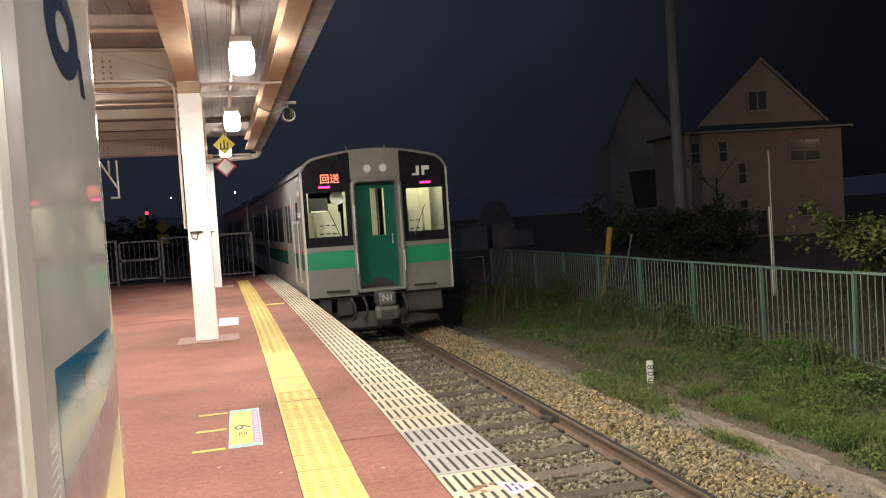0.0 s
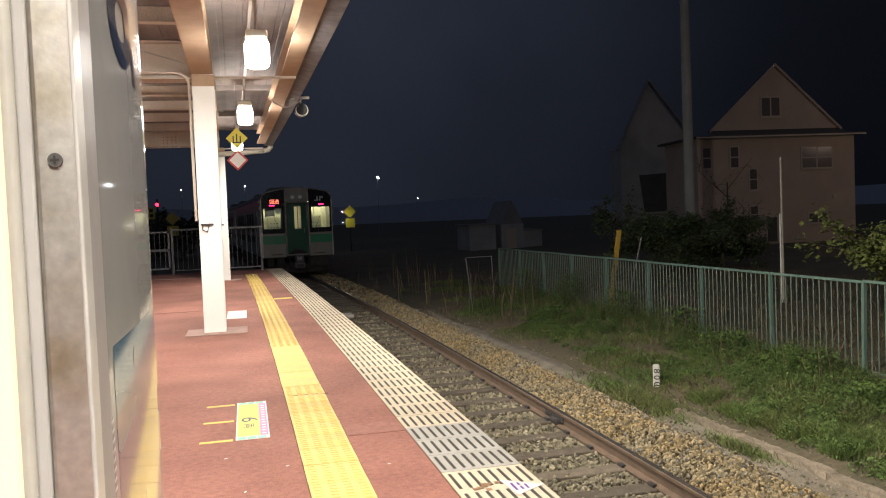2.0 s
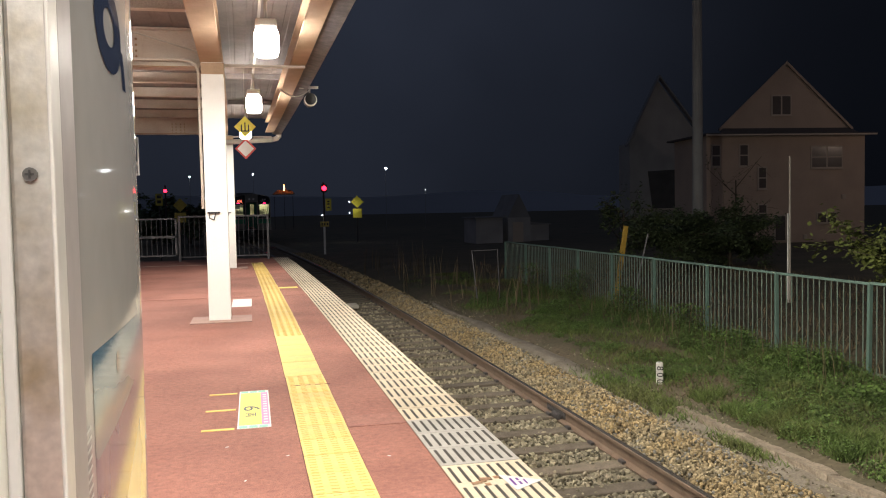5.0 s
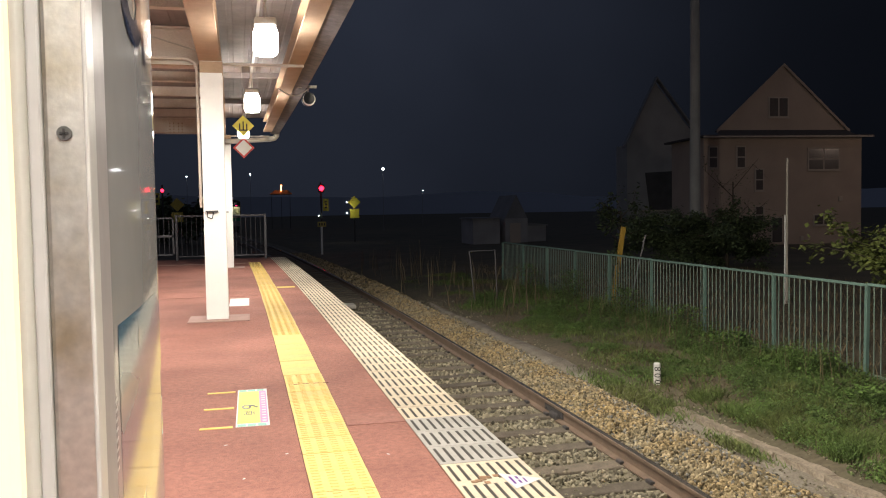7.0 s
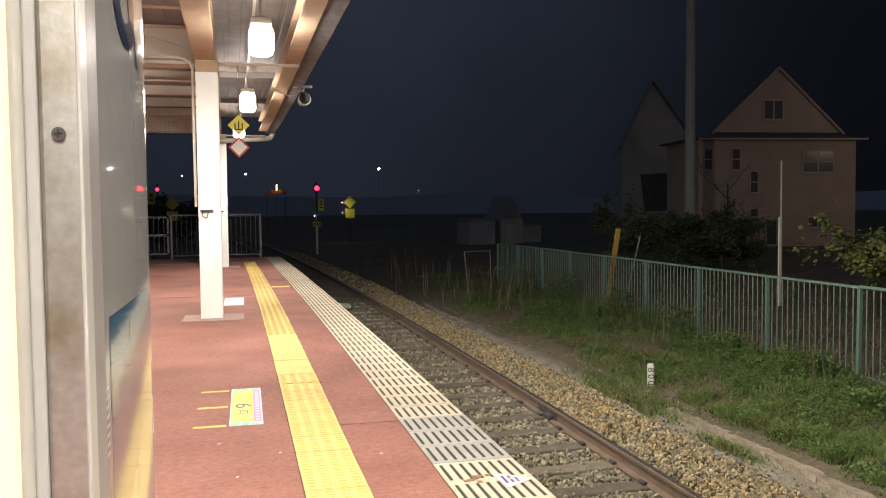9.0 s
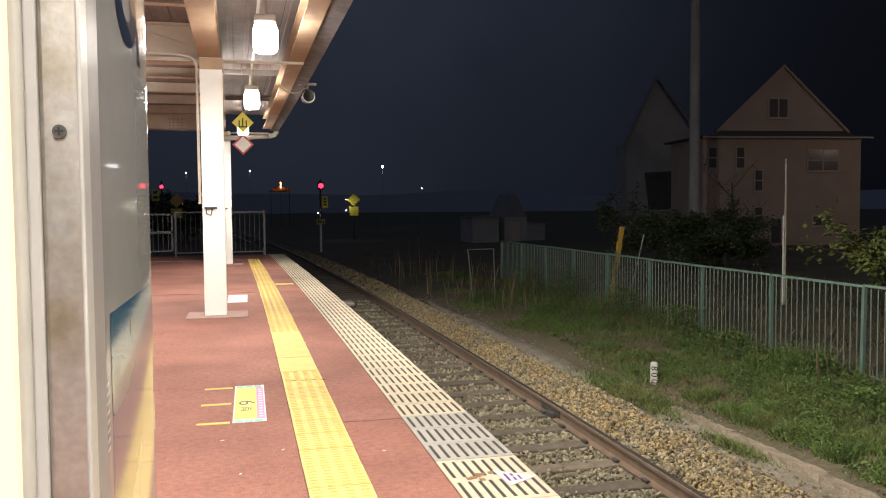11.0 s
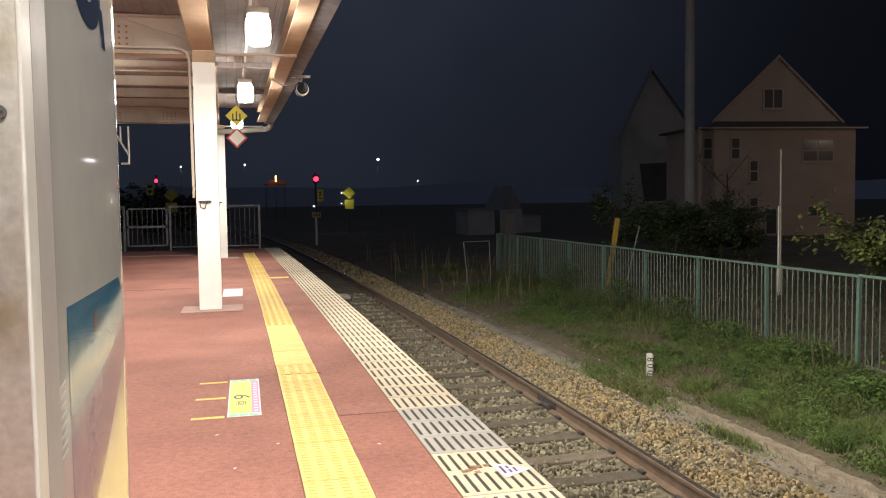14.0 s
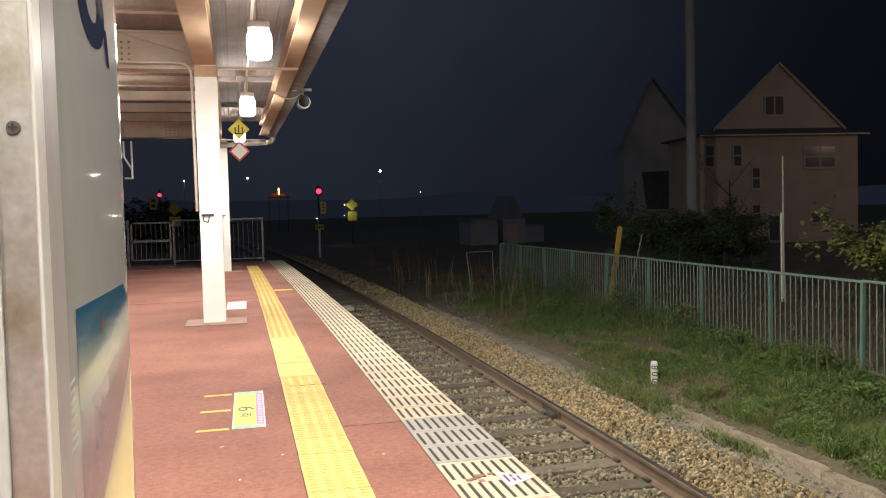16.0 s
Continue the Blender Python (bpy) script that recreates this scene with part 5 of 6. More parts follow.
def build_side_fence():
    f = thing("trackside_fence", "green steel bar fence along the track", "fence")
    x0, step = 6.66, -0.01
    bar = mesh_of("bar", rod(B(), (0, 0, -1.15), (0, 0, 0.13), 0.0088, seg=6), M_GREENFENCE)
    post = mesh_of("post", box(B(), -0.026, 0.026, -0.026, 0.026, -1.25, 0.145, 0.005), M_GREENPOST)
    for i in range(-3, 9):
        y = 9.017 + 2 * i
        x = x0 + step * i
        p = new("post", post)
        p.parent = f
        p.matrix_basis = pose(x, y, random.uniform(-0.01, 0.012), random.uniform(-0.6, 0.6), random.uniform(-0.8, 0.8), 0)
        if i < 8:
            dz = random.uniform(-0.006, 0.006)
            bm = box(B(), x - 0.022, x + 0.022, y + 0.002, y + 1.998, 0.135, 0.172, 0.006)
            part("top_rail", bm, M_GREENRAIL, f, at=pose(0, 0, dz))
            bm = box(B(), x - 0.014, x + 0.014, y + 0.03, y + 1.97, -1.06, -1.02)
            part("bottom_rail", bm, M_GREENFENCE, f)
            for k in range(1, 16):
                o = new("bar", bar)
                o.parent = f
                o.matrix_basis = pose(x + step * k / 16, y + 2 * k / 16, 0)
    g = thing("pipe_frame", "bare grey pipe frame standing in the weeds", "frame", pose(4.5, 20, 0))
    bm = rod(B(), (-0.36, 0, 0.165), (0.33, 0, 0.175), 0.014, seg=8)
    rod(bm, (0.32, 0, 0.175), (0.37, 0, -1.3), 0.014, seg=8)
    rod(bm, (-0.36, 0, 0.165), (-0.22, 0, -1.2), 0.018, seg=8)
    part("pipes", bm, M_FENCEMETAL, g)
    p = thing("yellow_post", "leaning yellow post behind the green fence", "post", pose(6.98, 17.3, 0))
    part("shaft", box(B(), -0.055, 0.055, -0.03, 0.03, -1.2, 0.78, 0.006), mat("yellow_post_paint", (0.42, 0.26, 0.04), 0.6, vary=0.2), p, at=pose(0, 0, 0, 0, 9, 0))
    p2 = thing("thin_stake", "thin grey stake leaning beside the yellow post", "stake", pose(7.15, 16.6, 0))
    part("shaft", rod(B(), (0, 0, -1.2), (0, 0, 0.62), 0.02, seg=8), M_FENCEMETAL, p2, at=pose(0, 0, 0, 0, 14, 0))
    q = thing("white_pole", "thin white pole behind the fence", "pole", pose(10.45, 16.0, 0))
    part("shaft", rod(B(), (0, 0, -1.2), (0, 0, 2.26), 0.028, 0.022, seg=10), M_PIPE, q)
    part("cable_guard", rod(B(), (-0.05, 0, -1.2), (-0.05, 0, 1.0), 0.018, seg=8), M_SIGNWHITE, q)
    u = thing("utility_pole", "tall grey concrete utility pole", "utility pole", pose(14.93, 27.7, -1.1))
    part("shaft", rod(B(), (0, 0, 0), (0, 0, 14), 0.21, 0.15, seg=16), M_POLE, u)


# ---- plants ----
def leaf_mesh(pts, size, faces, verts, droop=0.4):
    for p in pts:
        a = random.uniform(0, 6.283)
        tilt = random.uniform(-0.3, 1.1) * droop
        s = size * random.uniform(0.5, 1.3)
        d = Vector((math.cos(a), math.sin(a), -tilt)).normalized()
        side = Vector((-math.sin(a), math.cos(a), random.uniform(-0.5, 0.5))) * s * 0.36
        p = Vector(p)
        o = len(verts)
        verts += [p, p + d * s * 0.5 + side, p + d * s, p + d * s * 0.5 - side + Vector((0, 0, s * 0.08))]
        faces += [(o, o + 1, o + 2), (o, o + 2, o + 3)]


def blades(count, area, height, lean=0.35, width=0.008):
    verts, faces = [], []
    for _ in range(count):
        x, y, z = area()
        h = height * random.uniform(0.4, 1.25)
        a = random.uniform(0, 6.283)
        dx, dy = math.cos(a) * width, math.sin(a) * width
        lx, ly = random.gauss(0, lean) * h, random.gauss(0, lean) * h
        o = len(verts)
        verts += [(x - dx, y - dy, z), (x + dx, y + dy, z), (x + lx * 0.4 + dx * 0.7, y + ly * 0.4 + dy * 0.7, z + h * 0.6),
                  (x + lx * 0.4 - dx * 0.7, y + ly * 0.4 - dy * 0.7, z + h * 0.6), (x + lx, y + ly, z + h)]
        faces += [(o, o + 1, o + 2, o + 3), (o + 3, o + 2, o + 4)]
    return verts, faces


def ground_at(x, y):
    z = ground_height(x, y)
    if 3.9 < x < 12:
        z += min(1.0, (x - 3.9) / 0.9) * (0.10 * noise.noise((x * 0.9, y * 0.9, 0)) + 0.04 * noise.noise((x * 3, y * 3, 5)))
    return z - 0.01


def build_plants():
    def bare(x, y):
        """The kerb and the silt strip stay clear of grass."""
        return (y < 8.45 and x < 3.90) or (9.4 < y < 14.5 and abs(x - 3.62) < 0.24)

    def verge():
        while True:
            y = 3 + 25 * random.random() ** 1.3
            x = random.uniform(3.6, 6.8)
            k = 0.5 + 1.2 * noise.noise((x * 0.8, y * 0.55, 3)) + 0.6 * noise.noise((x * 2.4, y * 1.8, 8)) + 0.16 * (x - 4.6) - 0.018 * y
            if not bare(x, y) and random.random() < k + 0.06:
                return x + bend(y) * 0.6, y, ground_at(x, y)

    v, f = blades(38000, verge, 0.11, 0.7, 0.0055)
    scatter("grass", v, f, M_GRASS, "short green grass on the trackside verge", "grass")

    def lush():
        while True:
            y = random.uniform(3.5, 9.0)
            x = 3.95 + abs(random.gauss(0, 0.55))
            if noise.noise((x * 2.6, y * 2.1, 12)) > 0.05 and not bare(x, y):
                return x, y, ground_at(x, y)
    v, f = blades(8500, lush, 0.15, 0.75, 0.005)
    scatter("grass", v, f, M_GRASS, "longer bright green grass behind the drain edging", "grass")

    def tall():
        y = random.gauss(16, 5)
        x = random.uniform(5.3, 6.75)
        return x, max(5, y), ground_at(x, y)
    v, f = blades(380, tall, 0.5, 0.25, 0.006)
    scatter("dry_weeds", v, f, M_DRYGRASS, "dry brown weed stalks standing by the fence", "weeds")

    def reeds():
        y = random.uniform(17, 34)
        x = random.uniform(3.6, 5.6) + bend(y)
        return x, y, ground_at(x, y)
    v, f = blades(130, reeds, 1.1, 0.12, 0.012)
    scatter("dead_reeds", v, f, M_DRYGRASS, "thin dead reeds in the dark verge", "weeds")

    def field():
        y = random.uniform(5, 30)
        x = random.uniform(6.8, 15)
        return x, y, ground_at(x, y)
    v, f = blades(9000, field, 0.16, 0.6, 0.012)
    scatter("dry_field_grass", v, f, M_DRYGRASS, "sparse brown grass behind the fence", "grass")

    # broad-leaved weeds in heaps
    verts, faces = [], []
    for _ in range(1350):
        y = 3.3 + 18 * random.random() ** 1.25
        x = random.uniform(4.45, 6.75) if random.random() < 0.72 else random.uniform(4.0, 5.0)
        if noise.noise((x * 0.7, y * 0.5, 9)) < (-0.26 if x > 4.6 else -0.12):
            continue
        r = random.uniform(0.07, 0.26)
        hh = random.uniform(0.05, 0.36) * min(1.3, 0.45 + 0.4 * (x - 4.0)) * (0.8 + 1.0 * noise.noise((x * 1.1, y * 0.9, 17)))
        z = ground_at(x, y)
        pts = []
        for _ in range(int(330 * r / 0.2)):
            a, q = random.uniform(0, 6.283), math.sqrt(random.random())
            pts.append((x + r * q * math.cos(a), y + r * q * math.sin(a), z + max(0.02, hh) * (1 - q * q) * random.uniform(0.3, 1.15) + 0.01))
        leaf_mesh(pts, 0.026, faces, verts, 1.2)
    scatter("verge_weeds", verts, faces, M_LEAF, "heaped green broad-leaved weeds on the verge", "weeds")

    # creeper on the fence
    def creeper(name, label, cx, cy, z0, z1, r, n):
        verts, faces = [], []
        pts = []
        for _ in range(n):
            z = z0 + (z1 - z0) * random.random() ** 1.3
            q = r * (1 - 0.55 * (z - z0) / (z1 - z0))
            pts.append((cx + random.gauss(0, q * 0.45), cy + random.gauss(0, q * 0.6), z))
        leaf_mesh(pts, 0.05, faces, verts, 0.9)
        c = scatter(name, verts, faces, M_LEAF, label, "plant")
        bm = B()
        for _ in range(7):
            a = Vector((cx + random.gauss(0, 0.06), cy + random.gauss(0, 0.06), z0 - 0.05))
            b = a + Vector((random.gauss(0, 0.15), random.gauss(0, 0.2), (z1 - z0) * random.uniform(0.5, 1)))
            rod(bm, a, b, 0.008, 0.003, seg=5)
        part("stems", bm, M_BARK, c)
    creeper("climbing_plant", "green creeper round the leaning post", 6.85, 17.3, -1.1, 0.25, 0.30, 900)
    creeper("weed_bush", "bushy green weeds against the fence", 6.2, 18.2, -1.1, -0.25, 0.6, 1500)
    creeper("weed_bush", "bushy green weeds against the fence", 6.3, 15.6, -1.1, -0.45, 0.7, 1500)
    creeper("weed_bush", "tall weeds in front of the fence", 5.9, 20.5, -1.1, -0.2, 0.6, 900)

    for cx, cy, z1, rr, n in ((6.35, 13.2, -0.55, 0.6, 1300), (6.1, 11.4, -0.75, 0.7, 1300), (6.3, 9.6, -0.80, 0.7, 1500), (5.6, 7.6, -0.85, 0.6, 1300), (6.45, 7.8, -0.7, 0.5, 1000), (5.2, 16.5, -0.75, 0.6, 900)):
        creeper("weed_bush", "low spreading green weeds on the verge", cx, cy, -1.15, z1, rr, n)

    def tuft():
        y = random.gauss(9.6, 0.7)
        x = random.gauss(3.62, 0.22)
        return x, y, -1.23
    def drain_tuft():
        y = random.gauss(7.05, 0.28)
        return random.gauss(3.5, 0.07) - 0.04 * (y - 7), y, -1.235
    v, f = blades(700, drain_tuft, 0.06, 0.9, 0.006)
    scatter("grass", v, f, M_GRASS, "thin grass growing in the muddy drain", "grass")
    v, f = blades(2600, tuft, 0.09, 0.8, 0.007)
    scatter("grass", v, f, M_GRASS, "low grass grown over the buried drain edging", "grass")

    verts, faces = [], []
    pts = []
    for _ in range(2600):
        y = random.uniform(7.7, 10.2)
        x = 3.9 + abs(random.gauss(0, 0.3)) + 0.12 * (y - 8)
        pts.append((x, y, ground_at(x, y) + random.uniform(0.01, 0.04)))
    leaf_mesh(pts, 0.045, faces, verts, 0.5)
    scatter("leaf_litter", verts, faces, M_DRYGRASS, "brown dead leaves gathered at the end of the edging", "leaf litter")

    def litter():
        while True:
            y = 4 + 20 * random.random() ** 1.2
            x = random.uniform(3.9, 6.8)
            if noise.noise((x * 0.6, y * 0.45, 21)) > 0.02:
                return x + bend(y) * 0.6, y, ground_at(x, y)
    v, f = blades(5500, litter, 0.09, 1.1, 0.006)
    scatter("dead_grass", v, f, M_DRYGRASS, "matted brown dead grass among the weeds", "grass")

    # leafy boughs of a small tree
    def tree(name, label, base, height, spread, n, leaves, size, limbs, trunk=0.07, low=0.3):
        t = thing(name, label, "tree", pose(*base))
        bm = B()
        rod(bm, (0, 0, 0), (0, 0, height * 0.7), trunk, trunk * 0.5, seg=8)
        pts = []
        for i in range(limbs):
            a = 2 * math.pi * i / limbs + random.uniform(-0.4, 0.4)
            z = height * random.uniform(low, 0.7)
            ln = spread * random.uniform(0.6, 1.1)
            s0 = Vector((0, 0, z))
            e = Vector((math.cos(a) * ln, math.sin(a) * ln, z + height * random.uniform(0.02, 0.3)))
            rod(bm, s0, e, trunk * 0.4, trunk * 0.12, seg=6)
            for j in range(5):
                k = random.uniform(0.35, 1.0)
                q = s0.lerp(e, k)
                e2 = q + Vector((random.gauss(0, 0.35) * spread, random.gauss(0, 0.35) * spread, random.gauss(0.02, 0.12) * height))
                rod(bm, q, e2, trunk * 0.14, trunk * 0.05, seg=5)
                for _ in range(n):
                    w = q.lerp(e2, random.uniform(0.2, 1.1))
                    pts.append((w.x + random.gauss(0, 0.065) * spread, w.y + random.gauss(0, 0.065) * spread, w.z + random.gauss(-0.03, 0.05) * height))
        part("trunk", bm, M_BARK, t, "thin branching trunk")
        verts, faces = [], []
        leaf_mesh(pts, size, faces, verts, 1.1)
        me = bpy.data.meshes.new("crown")
        me.from_pydata(verts, [], faces)
        me.materials.append(leaves)
        c = new("crown", me)
        c.parent = t
    random.seed(11)
    tree("small_tree", "small tree with drooping yellow-green leaves by the fence", (9.95, 11.9, -1.05), 1.95, 1.1, 75, M_TREELEAF, 0.11, 12, 0.04, 0.5)
    tree("garden_shrub", "dark spreading shrub in front of the house", (12.9, 25.0, -1.0), 2.2, 1.7, 300, M_DARKLEAF, 0.105, 11, 0.07, 0.1)
    tree("garden_shrub", "dark rounded shrub in front of the house", (14.7, 25.2, -1.0), 2.3, 1.7, 300, M_DARKLEAF, 0.105, 11, 0.07, 0.1)
    tree("bare_tree", "nearly bare young tree before the house wall", (18.6, 31, -1.0), 4.6, 1.6, 5, M_DARKLEAF, 0.10, 10, 0.05, 0.2)
    tree("garden_shrub", "thin dark shrub beside the utility pole", (11.6, 27, -1.0), 3.0, 1.2, 25, M_DARKLEAF, 0.16, 8, 0.07, 0.1)
    # added trees, placed to fit the camera's view: they hide the far train
    for x, y, h in ((-6.0, 66, 3.6), (-9.0, 69, 3.8), (-12.5, 72, 3.6), (-16, 75, 3.9), (-20, 78, 4.0), (-24, 82, 4.0)):
        tree("line_tree", "dark tree beside the line beyond the platform", (x, y, -1.1), h, 2.6, 70, M_DARKLEAF, 0.42, 11, 0.14, 0.08)


# ---- houses and distance ----
def build_house():
    h = thing("house", "tan two-storey house with a steep front gable", "house", pose(21.1, 38.0, 0, 0, 0, -5.5))
    W, D, e = 9.3, 4.0, 4.68
    part("wall", box(B(), 0.25, W - 0.35, 0.0, D, -1.2, e), M_HOUSE, h, "tan horizontal siding")
    # siding laps
    bm = B()
    for i in range(28):
        z = -0.9 + i * 0.2
        box(bm, 0.25, W - 0.35, -0.012, 0.0, z, z + 0.012)
    part("siding_lap", bm, M_HOUSE, h)
    gable = [(0.98, 0.0, 5.03), (8.14, 0.0, 5.03), (4.56, 0.0, 8.33)]
    part("gable_wall", poly(B(), gable, Vector((0, 0.3, 0))), M_HOUSE, h, "tan gable wall")
    bm = poly(B(), [(0, -0.5, e), (W, -0.5, e), (W, -0.5, e + 0.10), (0, -0.5, e + 0.10)], Vector((0, D + 1.0, 0)))
    part("eave_board", bm, M_HOUSEROOF, h, "dark flat eaves")
    part("fascia", box(B(), 0.0, W, -0.53, -0.503, e - 0.03, e + 0.05), M_TRIM, h, "pale fascia board under the eaves")
    bm = poly(B(), [(0.8, -0.4, e + 0.1), (8.35, -0.4, e + 0.1), (8.1, -0.02, 5.06), (1.05, -0.02, 5.06)], Vector((0, 0.02, 0)))
    part("pent_roof", bm, M_HOUSEROOF, h, "dark pent roof under the gable")
    # roof flattened to a shallow band to fit the camera's view
    for a, b in (((0.90, 4.93), (4.56, 8.33)), ((4.56, 8.33), (8.22, 4.93))):
        bm = poly(B(), [(a[0], -0.10, a[1]), (b[0], -0.10, b[1]), (b[0], -0.10, b[1] + 0.12), (a[0], -0.10, a[1] + 0.12)], Vector((0, 0.14, 0)))
        r = part("roof", bm, M_HOUSEROOF, h, "thin dark roof edge along the gable")
        bm = poly(B(), [(a[0], -0.12, a[1] - 0.04), (b[0], -0.12, b[1] - 0.04), (b[0], -0.12, b[1] + 0.125), (a[0], -0.12, a[1] + 0.125)], Vector((0, 0.015, 0)))
        part("bargeboard", bm, M_HOUSE, r, "tan bargeboard")

    def window(x0, x1, z0, z1, n=1, sash=True):
        x0, x1 = 0.25 + (x0 - 21.45) * 0.925, 0.25 + (x1 - 21.45) * 0.925
        w = part("window", box(B(), x0 - 0.07, x1 + 0.07, -0.05, 0.0, z0 - 0.07, z1 + 0.07, 0.01), M_TRIM, h, "white-framed dark window")
        for i in range(n):
            a = x0 + (x1 - x0) * i / n + (0.04 if i else 0)
            b = x0 + (x1 - x0) * (i + 1) / n - (0.04 if i < n - 1 else 0)
            if sash:
                zm = (z0 + z1) / 2
                part("pane", box(B(), a, b, -0.056, -0.0505, z0, zm - 0.03), M_PANE, w)
                part("pane", box(B(), a, b, -0.056, -0.0505, zm + 0.03, z1), M_PANE, w)
            else:
                part("pane", box(B(), a, b, -0.056, -0.0505, z0, z1), M_PANE, w)
        part("sill", box(B(), x0 - 0.1, x1 + 0.1, -0.10, -0.05, z0 - 0.11, z0 - 0.07), M_TRIM, w)
    window(27.65, 29.43, 3.03, 4.07, 2)
    window(21.78, 22.2, 3.17, 4.18)
    window(23.4, 23.83, 3.17, 4.19)
    window(24.5, 24.9, 2.0, 3.02)
    window(24.51, 24.92, 0.28, 1.11)
    window(28.0, 29.09, 0.165, 0.63, 2, False)
    window(25.3, 26.35, 5.76, 6.68, 2, False)
    d = part("door", box(B(), 3.90, 4.57, -0.05, 0.0, -0.75, 0.6, 0.01), M_TRIM, h, "plain dark door with a pale frame")
    part("door_leaf", box(B(), 3.97, 4.50, -0.056, -0.0505, -0.72, 0.52), M_HOUSEROOF, d)
    part("wall_vent", box(B(), 7.65, 7.88, -0.08, 0.0, 1.35, 1.6, 0.02), M_TRIM, h)
    part("meter_box", box(B(), 5.52, 5.70, -0.08, 0.0, -0.7, -0.45, 0.02), M_TRIM, h)
    part("side_bay", box(B(), W - 0.35, W + 0.0, 1.0, 3.5, 0.6, 2.6, 0.02), M_HOUSE, h)

    g = thing("neighbour_house", "dark grey gabled house beside a utility pole", "house", pose(22.4, 49, 0, 0, 0, -5.5))
    part("wall", box(B(), 0, 5.0, 0, 2, -1.2, 5.2), M_HOUSEGREY, g, "dim grey siding")
    part("gable_wall", poly(B(), [(0, 0, 5.2), (5.0, 0, 5.2), (1.9, 0, 9.2)], Vector((0, 0.3, 0))), M_HOUSEGREY, g)
    for a, b in (((-0.3, 4.95), (1.9, 9.35)), ((1.9, 9.35), (5.3, 4.95))):
        bm = poly(B(), [(a[0], -0.4, a[1]), (b[0], -0.4, b[1]), (b[0], -0.4, b[1] + 0.15), (a[0], -0.4, a[1] + 0.15)], Vector((0, 0.45, 0)))
        part("roof", bm, M_DIMROOF, g)
    # flat plate on the wall; its dark colour paints the porch's shade
    wn = part("window", poly(B(), [(1.5, -0.06, 1.0), (4.4, -0.06, 1.0), (3.4, -0.06, 3.5), (1.2, -0.06, 3.4)], Vector((0, 0.06, 0))), M_PORCH, g, "flat dark plate painting the shaded porch")
    part("sill", box(B(), 0.8, 4.3, -0.2, 0, 0.9, 1.0), M_TRIM, wn)

    s = thing("shed", "low pale sheds with one small gable", "shed", pose(12.4, 50, -1.0))
    part("wall", box(B(), 0, 1.75, 0, 3, 0, 1.6), M_SHED, s, "pale shed wall")
    part("roof", box(B(), -0.1, 1.85, -0.15, 3.15, 1.6, 1.68), M_DIMROOF, s, "flat grey shed roof")
    part("wall", box(B(), 2.2, 3.7, 0.3, 4, 0, 1.6), M_SHED, s, "pale shed wall")
    part("gable_wall", poly(B(), [(2.2, 0.3, 1.6), (3.7, 0.3, 1.6), (2.95, 0.3, 3.1)], Vector((0, 3.7, 0))), M_DIMROOF, s, "dim grey gable")
    part("door", box(B(), 2.5, 3.2, 0.24, 0.3, 0.0, 1.3), M_TRIM, s, "plain pale door")
    part("wall", box(B(), 3.7, 5.2, 1, 4, 0, 1.1), M_SHED, s, "pale lean-to wall")
    part("roof", poly(B(), [(3.68, 0.9, 1.1), (5.3, 0.9, 1.1), (5.3, 0.9, 1.16), (3.68, 0.9, 1.3)], Vector((0, 3.2, 0))), M_DIMROOF, s, "sloping lean-to roof")

    k = thing("lit_shelter", "far shelter roof glowing under an orange lamp", "shelter", pose(2.8, 110, -1.0))
    bm = poly(B(), [(-1.5, 0, 4.55), (1.45, 0, 4.55), (0.9, 0, 5.1), (-0.8, 0, 5.1)], Vector((0, 3, 0)))
    # orange lamplight is put into the roof's colour
    part("roof", bm, mat("orange_lit_roof", (0.4, 0.2, 0.12), 0.8), k)
    for x in (-1.2, 1.2):
        part("post", rod(B(), (x, 1.5, 0), (x, 1.5, 4.6), 0.035), M_IRON, k)
    part("lamp_pole", rod(B(), (0.0, -0.6, 0), (0.0, -0.6, 5.5), 0.025), M_IRON, k)
    part("lamp", box(B(), -0.07, 0.07, -0.75, -0.6, 4.95, 5.75, 0.03), M_FARWARM, k, "glowing orange lamp")

    def street_lamp(x, y, z, r, label, m=M_FARWHITE):
        s = thing("street_lamp", label, "street lamp", pose(x, y, -1.0))
        part("pole", rod(B(), (0, 0.15, 0), (0, 0.15, z + 1.1), 0.022, 0.015), M_POLE, s)
        part("arm", rod(B(), (0, 0.15, z + 1.1), (0, -0.1, z + 1.05), 0.03), M_IRON, s)
        bm = B()
        bmesh.ops.create_uvsphere(bm, u_segments=12, v_segments=8, radius=r, matrix=Matrix.Translation((0, -0.1, z + 1.0)))
        part("lamp", bm, m, s, "small white light", smooth=True)
    street_lamp(13.1, 90, 5.8, 0.12, "far white street lamp among dark fields")
    street_lamp(-1.05, 120, 6.6, 0.075, "small white light far beyond the platform")
    street_lamp(-9.2, 75, 2.2, 0.06, "small white light behind the platform fence")
    street_lamp(-7.9, 95, 5.3, 0.055, "tiny white light in the distance")
    street_lamp(17.5, 90, 3.4, 0.035, "tiny white light in the distance")

    # added ring of low hills hides the horizon; its faint glow imitates night haze
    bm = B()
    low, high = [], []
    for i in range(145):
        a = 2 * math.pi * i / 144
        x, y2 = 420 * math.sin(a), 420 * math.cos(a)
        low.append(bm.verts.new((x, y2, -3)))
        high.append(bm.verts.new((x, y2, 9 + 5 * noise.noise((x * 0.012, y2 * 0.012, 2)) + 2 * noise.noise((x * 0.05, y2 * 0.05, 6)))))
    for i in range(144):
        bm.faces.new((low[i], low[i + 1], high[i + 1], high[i]))
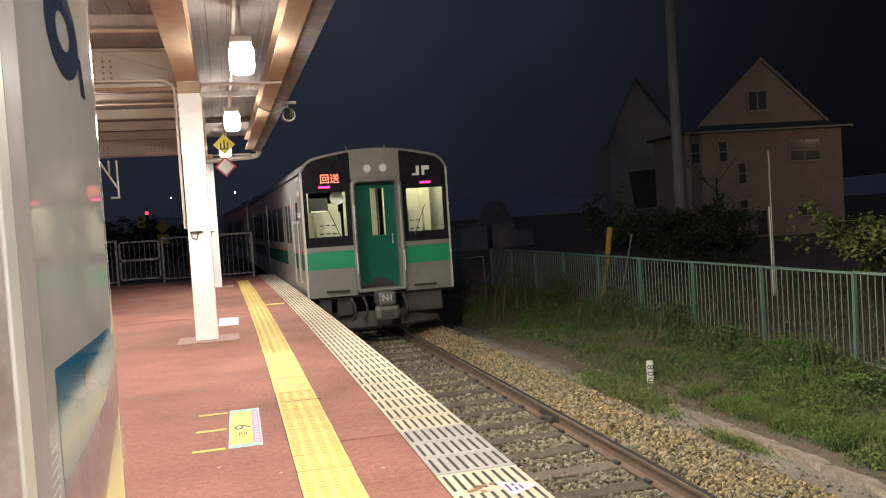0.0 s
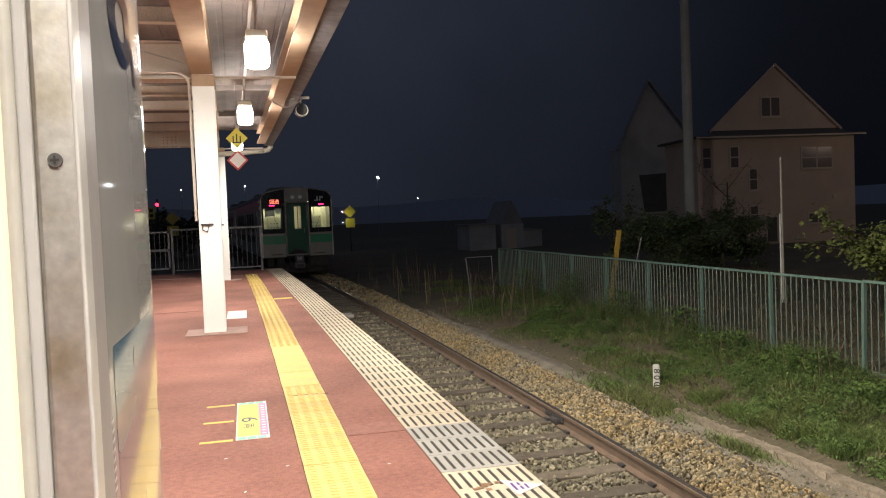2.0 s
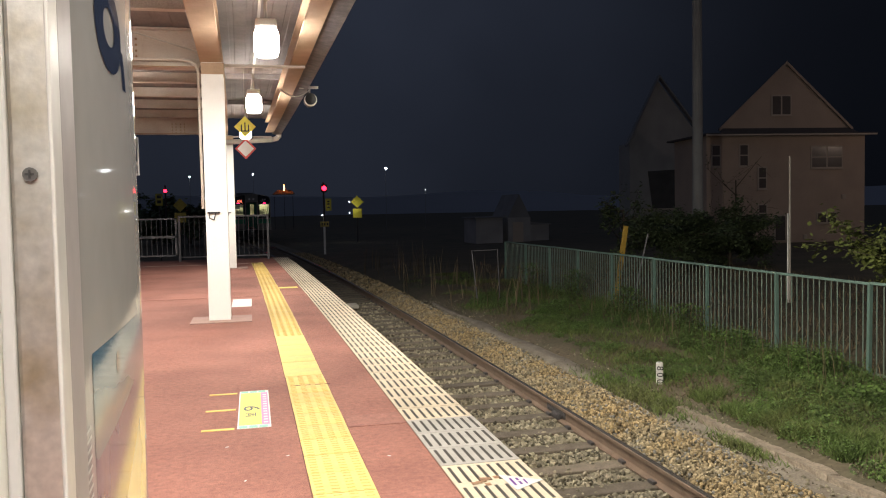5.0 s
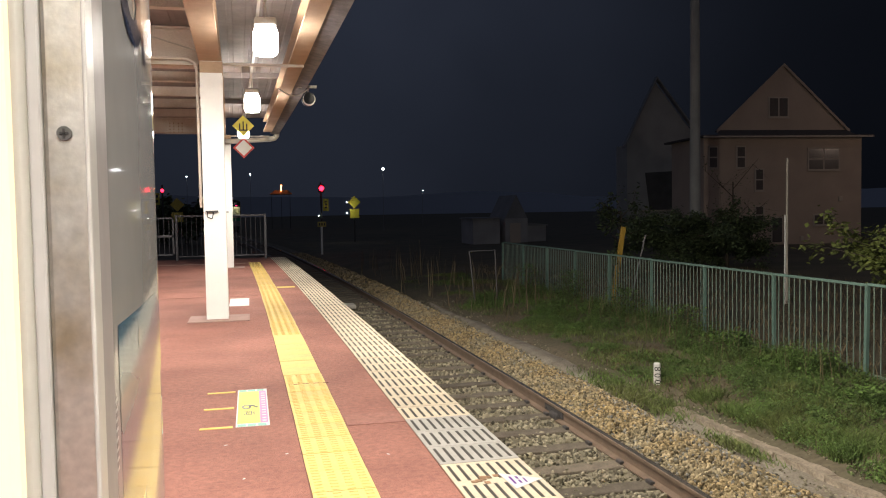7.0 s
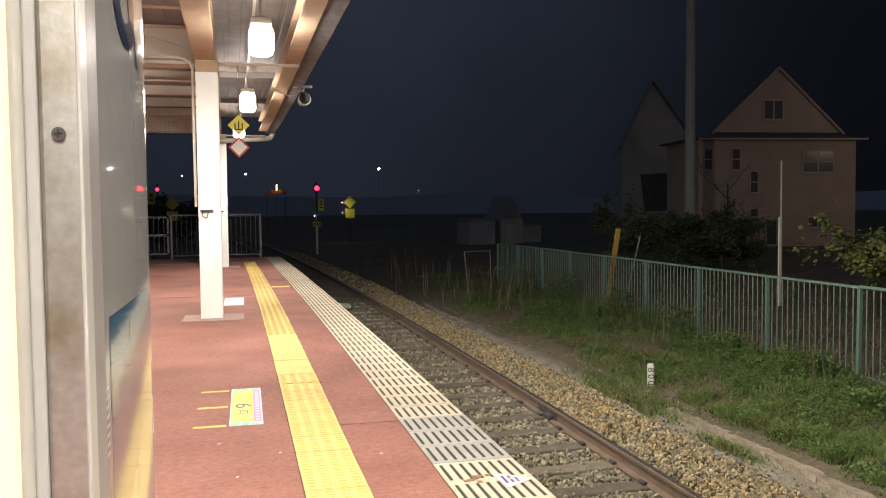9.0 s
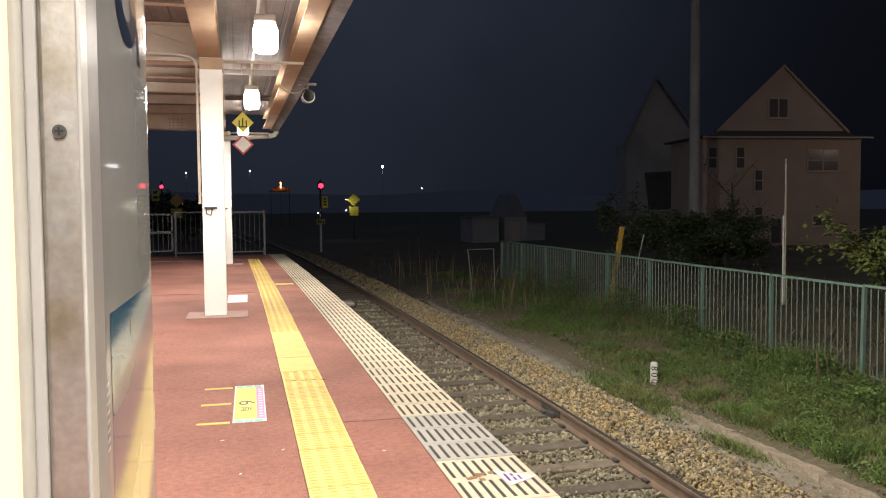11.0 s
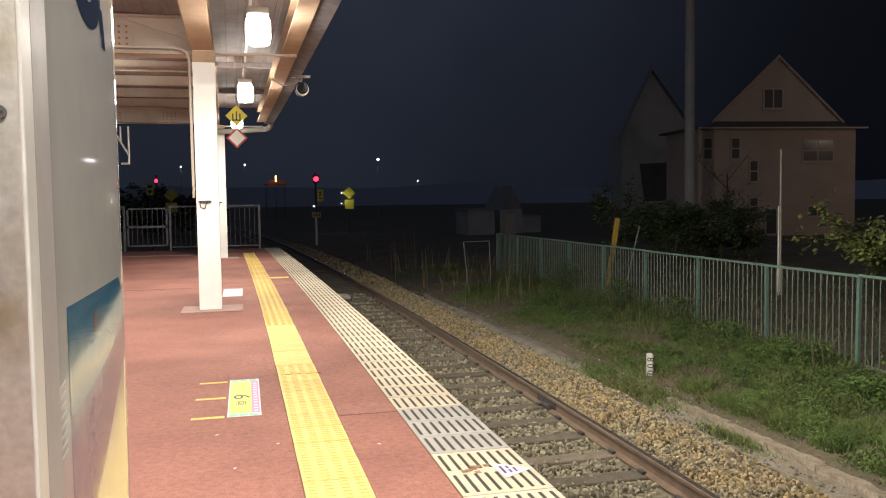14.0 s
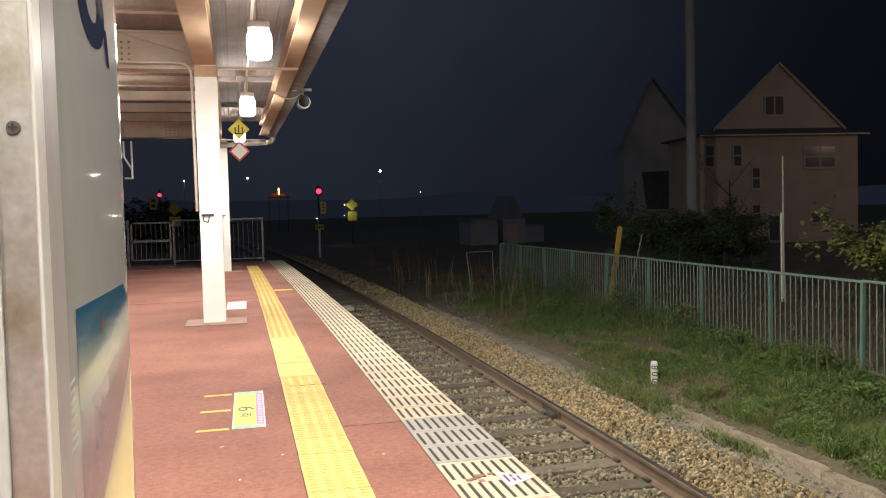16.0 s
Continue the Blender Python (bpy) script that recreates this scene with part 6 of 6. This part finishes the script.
    tagged(part("backdrop", bm, glow("hills_with_haze_glow", (0.72, 0.80, 1.0), 0.0042)), "added ring of low hills, glowing faintly to imitate haze", "backdrop", kind="structure")

    # three added lamps out of view, lighting platform and cabinet, verge, and house
    # pole and spot added where nothing is seen, to brighten the cabinet side
    y = thing("yard_lamp", "added tall lamp out of view, lighting cabinet and platform", "street lamp", pose(4.2, 1.0, -1.0))
    part("pole", rod(B(), (0, 0, 0), (0, 0, 6.6), 0.08, 0.05), M_PIPE, y)
    part("head", box(B(), -0.25, 0.25, -0.1, 0.4, 6.6, 6.75, 0.03), M_HOUSING, y)
    # unseen lamp, added to light ballast, weeds and fence from the platform side
    fl = thing("roof_floodlight", "added floodlight out of view on the canopy edge, facing the track", "floodlight", pose(-0.50, 5.2, 3.42))
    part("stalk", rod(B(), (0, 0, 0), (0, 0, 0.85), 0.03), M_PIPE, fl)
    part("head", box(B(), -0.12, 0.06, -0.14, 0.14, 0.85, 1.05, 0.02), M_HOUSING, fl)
    lt = bpy.data.lights.new("added_floodlight_light", "SPOT")
    lt.energy, lt.color, lt.shadow_soft_size = FILL_VERGE, (1.0, 0.90, 0.74), 0.12
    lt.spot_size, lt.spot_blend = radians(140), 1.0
    ob = new("added_floodlight_light", lt)
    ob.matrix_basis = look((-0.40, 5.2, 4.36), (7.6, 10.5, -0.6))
    lt = bpy.data.lights.new("added_yard_light", "SPOT")
    lt.energy, lt.color, lt.shadow_soft_size = FILL_PLATFORM, (1.0, 0.92, 0.80), 0.2
    lt.spot_size, lt.spot_blend = radians(100), 1.0
    ob = new("added_yard_light", lt)
    ob.matrix_basis = look((4.0, 0.9, 5.45), (-1.5, 1.3, 0.4))
    # hidden lamp to the right of the view, added to light the house wall
    y = thing("street_lamp", "added warm lamp out of view, lighting the house front", "street lamp", pose(33.5, 27, -0.9))
    part("pole", rod(B(), (0, 0, 0), (0, 0, 6.6), 0.08, 0.05), M_PIPE, y)
    part("head", box(B(), -0.25, 0.25, -0.1, 0.4, 6.6, 6.75, 0.03), M_HOUSING, y)
    lt = bpy.data.lights.new("added_house_light", "POINT")
    lt.energy, lt.color, lt.shadow_soft_size = FILL_HOUSE, (1.0, 0.74, 0.58), 0.15
    ob = new("added_house_light", lt)
    ob.location = (33.5, 27.2, 5.55)


build_ground()
build_platform()
build_canopy()
build_columns()
build_lamps()
CAR = build_train()
CAR_2 = copy_thing(CAR, pose(0, 40, 0))
build_cabinet()
build_end_fence()
build_hanging_frame()
build_hanging_signs()
build_floor_marks()
build_signals()
build_side_fence()
build_house()
build_plants()
build_track()
build_kerb()
build_path()
build_ballast()
motions()
